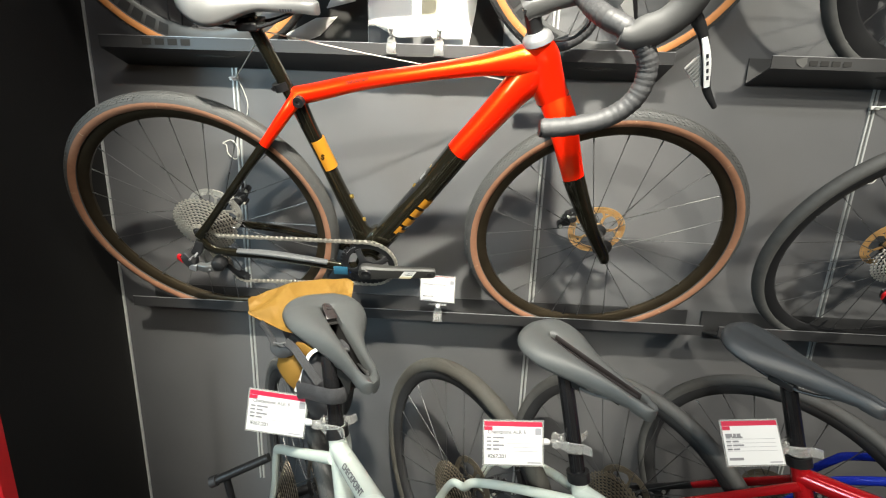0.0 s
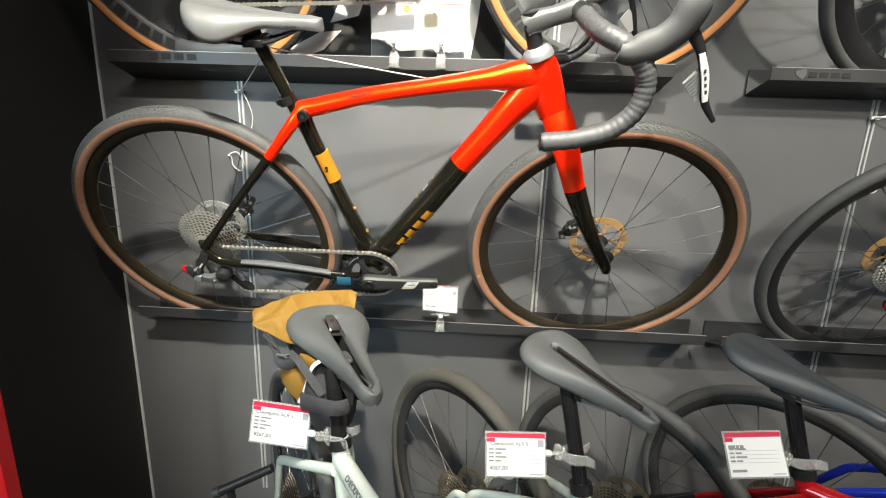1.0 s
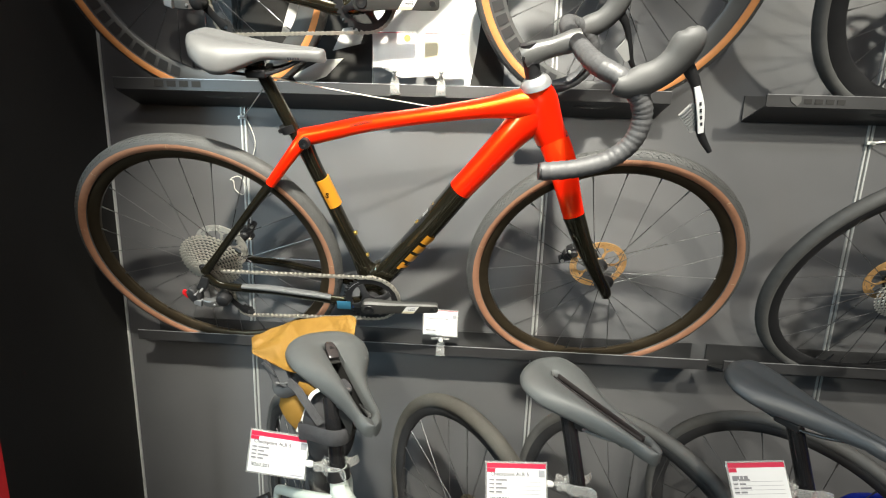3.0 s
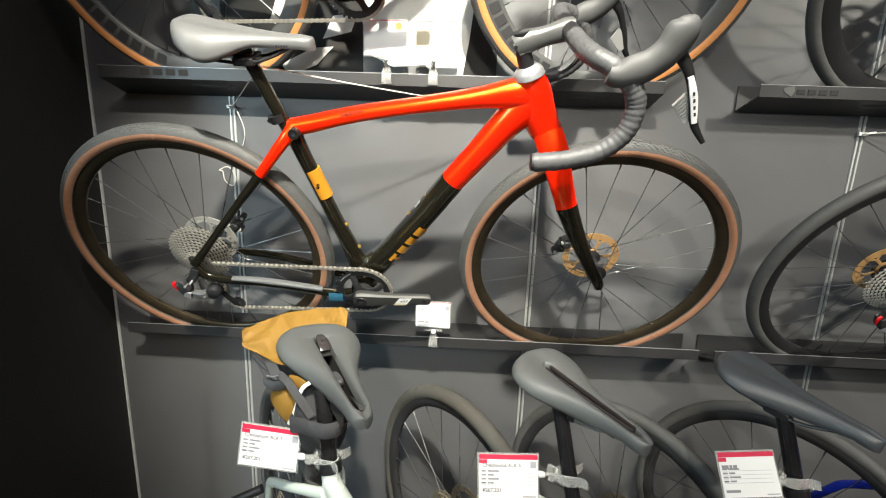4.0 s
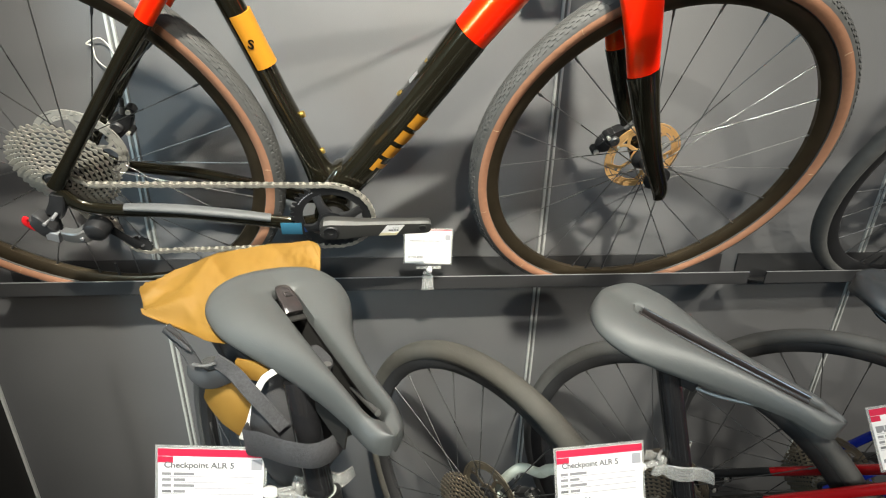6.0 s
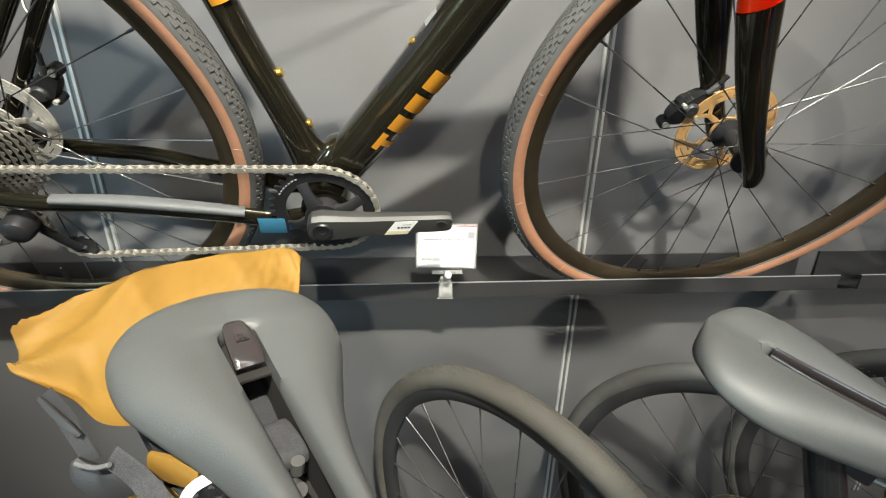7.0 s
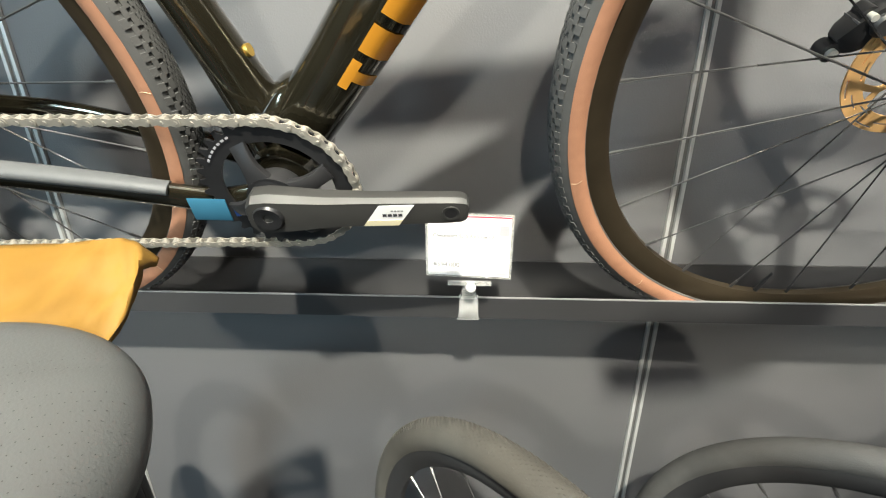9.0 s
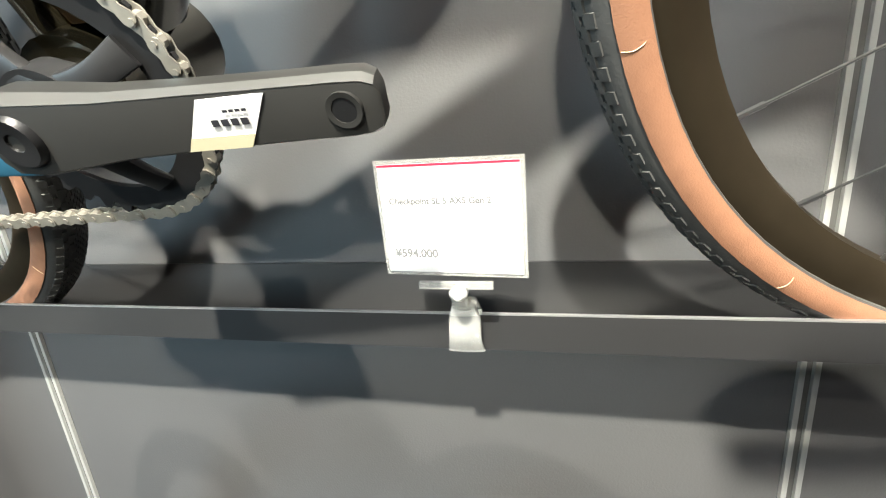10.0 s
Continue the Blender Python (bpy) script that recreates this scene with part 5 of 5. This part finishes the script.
    bk = part("buckle", M().sweep([V(0.328, -0.400, 0.857), V(0.335, -0.405, 0.850), V(0.349, -0.410, 0.845), V(0.364, -0.412, 0.849), V(0.379, -0.415, 0.851)], [(0.0025, 0.003), (0.0035, 0.0085), (0.0038, 0.0105), (0.0035, 0.0095), (0.0025, 0.004)], n=12, side=(0.2, -0.95, 0.2), power=3.4), MATTE, b, "dark plastic side-release buckle")
    part("prong", M().sweep([V(0.336, -0.410, 0.864), V(0.350, -0.415, 0.865), V(0.361, -0.417, 0.869)], 0.0016, n=8), GREYPL, bk)
    part("post_strap", M().sweep([V(0.384, -0.428, 0.782), V(0.41, -0.455, 0.797), V(0.442, -0.478, 0.806), V(0.468, -0.482, 0.806), V(0.486, -0.462, 0.804), V(0.482, -0.42, 0.8), V(0.45, -0.375, 0.795), V(0.4, -0.385, 0.785)], [(0.015, 0.0022)] * 8, n=8, side=(0, 0, 1), power=4, closed=True), WEBBING, b, "dark webbing band round the seatpost")
    return b


def cords():
    """Thin tethers that hold the racked bicycles to the wall uprights."""
    c = thing("tether_cord", "thin white cord tying a bicycle to the wall", "cord", pose(0, 0, 1.4), group="tethers")
    o = Vector((0, 0, -1.4))
    part("cord", M().sweep([Vector(p) + o for p in ((0.255, -0.21, 1.43), (0.45, -0.09, 1.411), (0.7, 0.065, 1.393), (0.92, 0.205, 1.378))], 0.0014, n=6), CABLE, c)
    part("cord", M().sweep([Vector(p) + o for p in ((0.25, -0.2, 1.42), (0.12, 0.01, 1.398), (0.0, 0.2, 1.378))], 0.0012, n=6), CABLE, c)
    part("loop", M().sweep([Vector(p) + o for p in ((-0.02, 0.203, 1.38), (0.01, 0.195, 1.375), (0.035, 0.195, 1.31), (0.02, 0.197, 1.255), (0.005, 0.2, 1.25))], 0.0012, n=6), CABLE, c)
    part("loop", M().sweep([Vector(p) + o for p in ((-0.05, 0.2, 1.195), (-0.02, 0.196, 1.205), (0.0, 0.196, 1.175), (-0.012, 0.197, 1.15), (-0.035, 0.198, 1.165), (-0.04, 0.2, 1.19))], 0.0013, n=6, closed=True), CABLE, c)
    for x, z in ((-0.003, 1.378), (1.7855, 1.36)):
        h = thing("rail_hook", "small bright hook on a wall upright", "hook", pose(x, YW - 0.004, z), group="rail hooks")
        part("pin", M().sweep([(0, 0, 0), (0, -0.018, 0), (0.02, -0.022, 0.004)], 0.0028, n=8), CHROME, h)
        part("tongue", M().box(-0.012, -0.008, -0.005, 0.012, -0.001, 0.005), CHROME, h, bevel=0.001)
    h = thing("tether_cord", "thin white cord on a wall upright", "cord", pose(1.7855, 0.2, 1.36), group="tethers")
    part("cord", M().sweep([(0, 0, 0), (0.1, -0.06, 0.012), (0.3, -0.2, 0.05)], 0.0013, n=6), CABLE, h)
    part("loop", M().sweep([(0.04, 0.0, -0.18), (0.055, -0.004, -0.16), (0.045, -0.006, -0.2), (0.02, -0.004, -0.205)], 0.0016, n=6), CABLE, h)


def rack_mark(x, z, w, h, shield):
    """The maker's mark on a rack's lip, as plain bars."""
    c = thing("rack_mark", "grey printed mark on a rack lip", "sign", pose(x, LIPY - 0.0021, z - 0.0095), group="rack marks")
    for i in range(4):
        part("bar", M().box(w * (0.25 * i + 0.02), -0.0004, 0, w * (0.25 * i + 0.2), 0.0, h), SIDE, c)
    if shield:
        part("shield", M().plate([(-0.012, -0.006), (-0.004, h * 0.5), (-0.006, h + 0.008), (-0.018, h + 0.006), (-0.032, h + 0.002), (-0.03, h * 0.4)], -0.0004, 0.0), ARMTOP, c)


def poster():
    """A wall print: black field with white slanting shapes beside a plain white field."""
    p = thing("poster", "black and white printed poster behind the upper rack", "poster", pose(0.0, YW - 0.001, 1.45))
    part("sheet", M().box(0.385, -0.003, 0, 0.76, 0, 0.9), POSTER, p, "plain white field")
    part("sheet", M().box(-0.02, -0.003, 0, 0.3845, 0, 0.9), SIDE, p, "black printed field")
    for out in ([(0.17, 0.02), (0.25, 0.05), (0.3, 0.1), (0.24, 0.095), (0.15, 0.05)], [(0.27, 0.12), (0.35, 0.14), (0.37, 0.19), (0.3, 0.18)], [(0.12, 0.16), (0.16, 0.15), (0.2, 0.26), (0.15, 0.25)], [(0.3, 0.2), (0.385, 0.3), (0.385, 0.5), (0.27, 0.3)], [(0.03, 0.3), (0.12, 0.3), (0.2, 0.42), (0.08, 0.4)]):
        part("printed_shape", M().plate(out, -0.0042, -0.0031), POSTER, p, "white printed shape")
    part("printed_shape", M().plate([(0.386, 0.0), (0.6, 0.0), (0.56, 0.06), (0.47, 0.05), (0.386, 0.09)], -0.0042, -0.0031), GREYPL, p, "grey printed shape")
    part("printed_shape", M().plate([(0.66, 0.0), (0.76, 0.0), (0.76, 0.5), (0.7, 0.3), (0.68, 0.12)], -0.0042, -0.0031), SIDE, p, "black printed shape")


# ================================================================ the place
room()
for x in (-0.003, 0.9005, 1.7855):
    wall_rail(x)
rack(-0.315, 1.385, 0.0)
rack(1.43, 3.13, 0.0)
rack(-0.315, 1.19, TIER)
rack(1.43, 3.13, TIER)

racked_bike("orange-red and dark olive gravel bicycle with tan-wall tyres", rack_pose(0, 0), RED, CARBON, GOLDP, cog=CHAINM)
racked_bike("dark gravel bicycle with amber-wall tyres on the upper rack", rack_pose(-0.02, TIER + 0.004), CARBON, CARBON, None, side=AMBER, hero=False, turn=(7, 3), rim_depth=0.042, rim=GREYRIM, logo=[a + 6.4 * k for a in (20, 200) for k in range(9)])
racked_bike("black road bicycle with black tyres and bronze rotor", rack_pose(1.785, -0.004), CARBON, CARBON, None, side=None, hero=False, r=0.345, half=0.016, rim_depth=0.03, rim=BLACK, tread=False, turn=(4, 9))
racked_bike("black road bicycle with black tyres on the upper rack", rack_pose(1.80, TIER - 0.004), CARBON, CARBON, None, side=None, hero=False, r=0.345, half=0.016, rim_depth=0.045, rim=BLACK, tread=False, turn=(11, 5), rotor=STEEL, cog=BLACK)

POST1, POST2, POST3 = (0.463, -0.459, 0.735), (0.90, -0.41, 0.693), (1.328, -0.381, 0.694)
floor_bike("pale grey-green gravel bicycle carrying a saddle bag", POST1, -56, WHITEP, 0.885, seat=(0.4615, -0.4015, 0.891, -5, 9.0, -55.2), seat_size=(0.292, 0.164), tyre=RUBBER, mark="CHECKPOINT", lower=-0.014)
floor_bike("pale grey-green gravel bicycle with a dark grey saddle", POST2, -51, WHITEP, 0.87, seat=(0.914, -0.39, 0.856, 2, 9, -50.5), seat_size=(0.28, 0.152), bridge=False, tread='fine', mark="CHECKPOINT", lower=0.035)
floor_bike("crimson road bicycle with black seat stays", POST3, -46, REDP, 0.862, seat=(1.306, -0.37, 0.868, 0, 9, -52), dark_stays=True, slot=False, cover=SADDLE_D, tyre=RUBBER, tread=False, half=0.016, r=0.342)
floor_bike("deep blue road bicycle on the floor", (1.72, -0.36, 0.70), -46, BLUEP, 0.86, seat=(1.70, -0.35, 0.868, 0, 9, -48), slot=False, cover=SADDLE_D, tyre=RUBBER, tread=False, half=0.016, r=0.342)

saddle_bag()
price_card((0.295, -0.432, 0.783), (0.111, 0.001, -0.001), (-0.008, -0.015, -0.085), "price cards on seatposts", "\u00a5267,201", "Checkpoint ALR 5")
price_card((0.726, -0.421, 0.739), (0.119, 0.0, -0.002), (0.003, -0.028, -0.078), "price cards on seatposts", "\u00a5267,201", "Checkpoint ALR 5")
price_card((1.171, -0.384, 0.744), (0.11, 0.007, 0.002), (0.006, -0.042, -0.07), "price cards on seatposts", "", "")
post_clip((POST1[0], POST1[1], POST1[2]), -10)
post_clip((POST2[0], POST2[1], POST2[2]), -5)
post_clip((POST3[0], POST3[1], POST3[2]), 5)
price_card((0.559, 0.078, 0.857), (0.1, -0.008, 0.005), (0, 0.06, -1), "price cards on racks", "\u00a5594,000", "Checkpoint SL 5 AXS Gen 2", thin=True, w=0.103, h=0.083)
lip_clip(0.612)
price_card((0.409, 0.078, 1.594), (1, 0, 0), (0, 0.1, -1), "price cards on racks", "", "", thin=True, w=0.115, h=0.088, orange=True)
price_card((0.543, 0.078, 1.594), (1, 0, 0), (0, 0.1, -1), "price cards on racks", "", "", thin=True, w=0.11, h=0.082, paper=CREAM)
lip_clip(0.468, TIER)
lip_clip(0.59, TIER)
poster()
cords()
rack_mark(-0.2, TIER + 0.722, 0.14, 0.016, False)
rack_mark(1.52, TIER + 0.722, 0.11, 0.012, True)
rod = thing("display_prop", "dark tubular rear-wheel prop with a black end plug", "stand", pose(0.105, -0.25, 0.41))
part("tube", M().sweep([(0, 0, 0), (0.12, 0.03, 0.05)], 0.011, n=14), BLACK, rod)
part("end_plug", M().sweep([(-0.012, -0.003, -0.005), (0.002, 0.0, 0.001)], 0.0135, n=14), MATTE, rod)
part("foot", M().sweep([(0.02, 0.01, 0.0), (0.05, 0.05, -0.409)], 0.009, n=10), BLACK, rod)
solid("display_stand", M().box(-0.02, -0.62, -0.2, 0.0, -0.6, 0.9), REDPL, "red edged display stand", "stand")
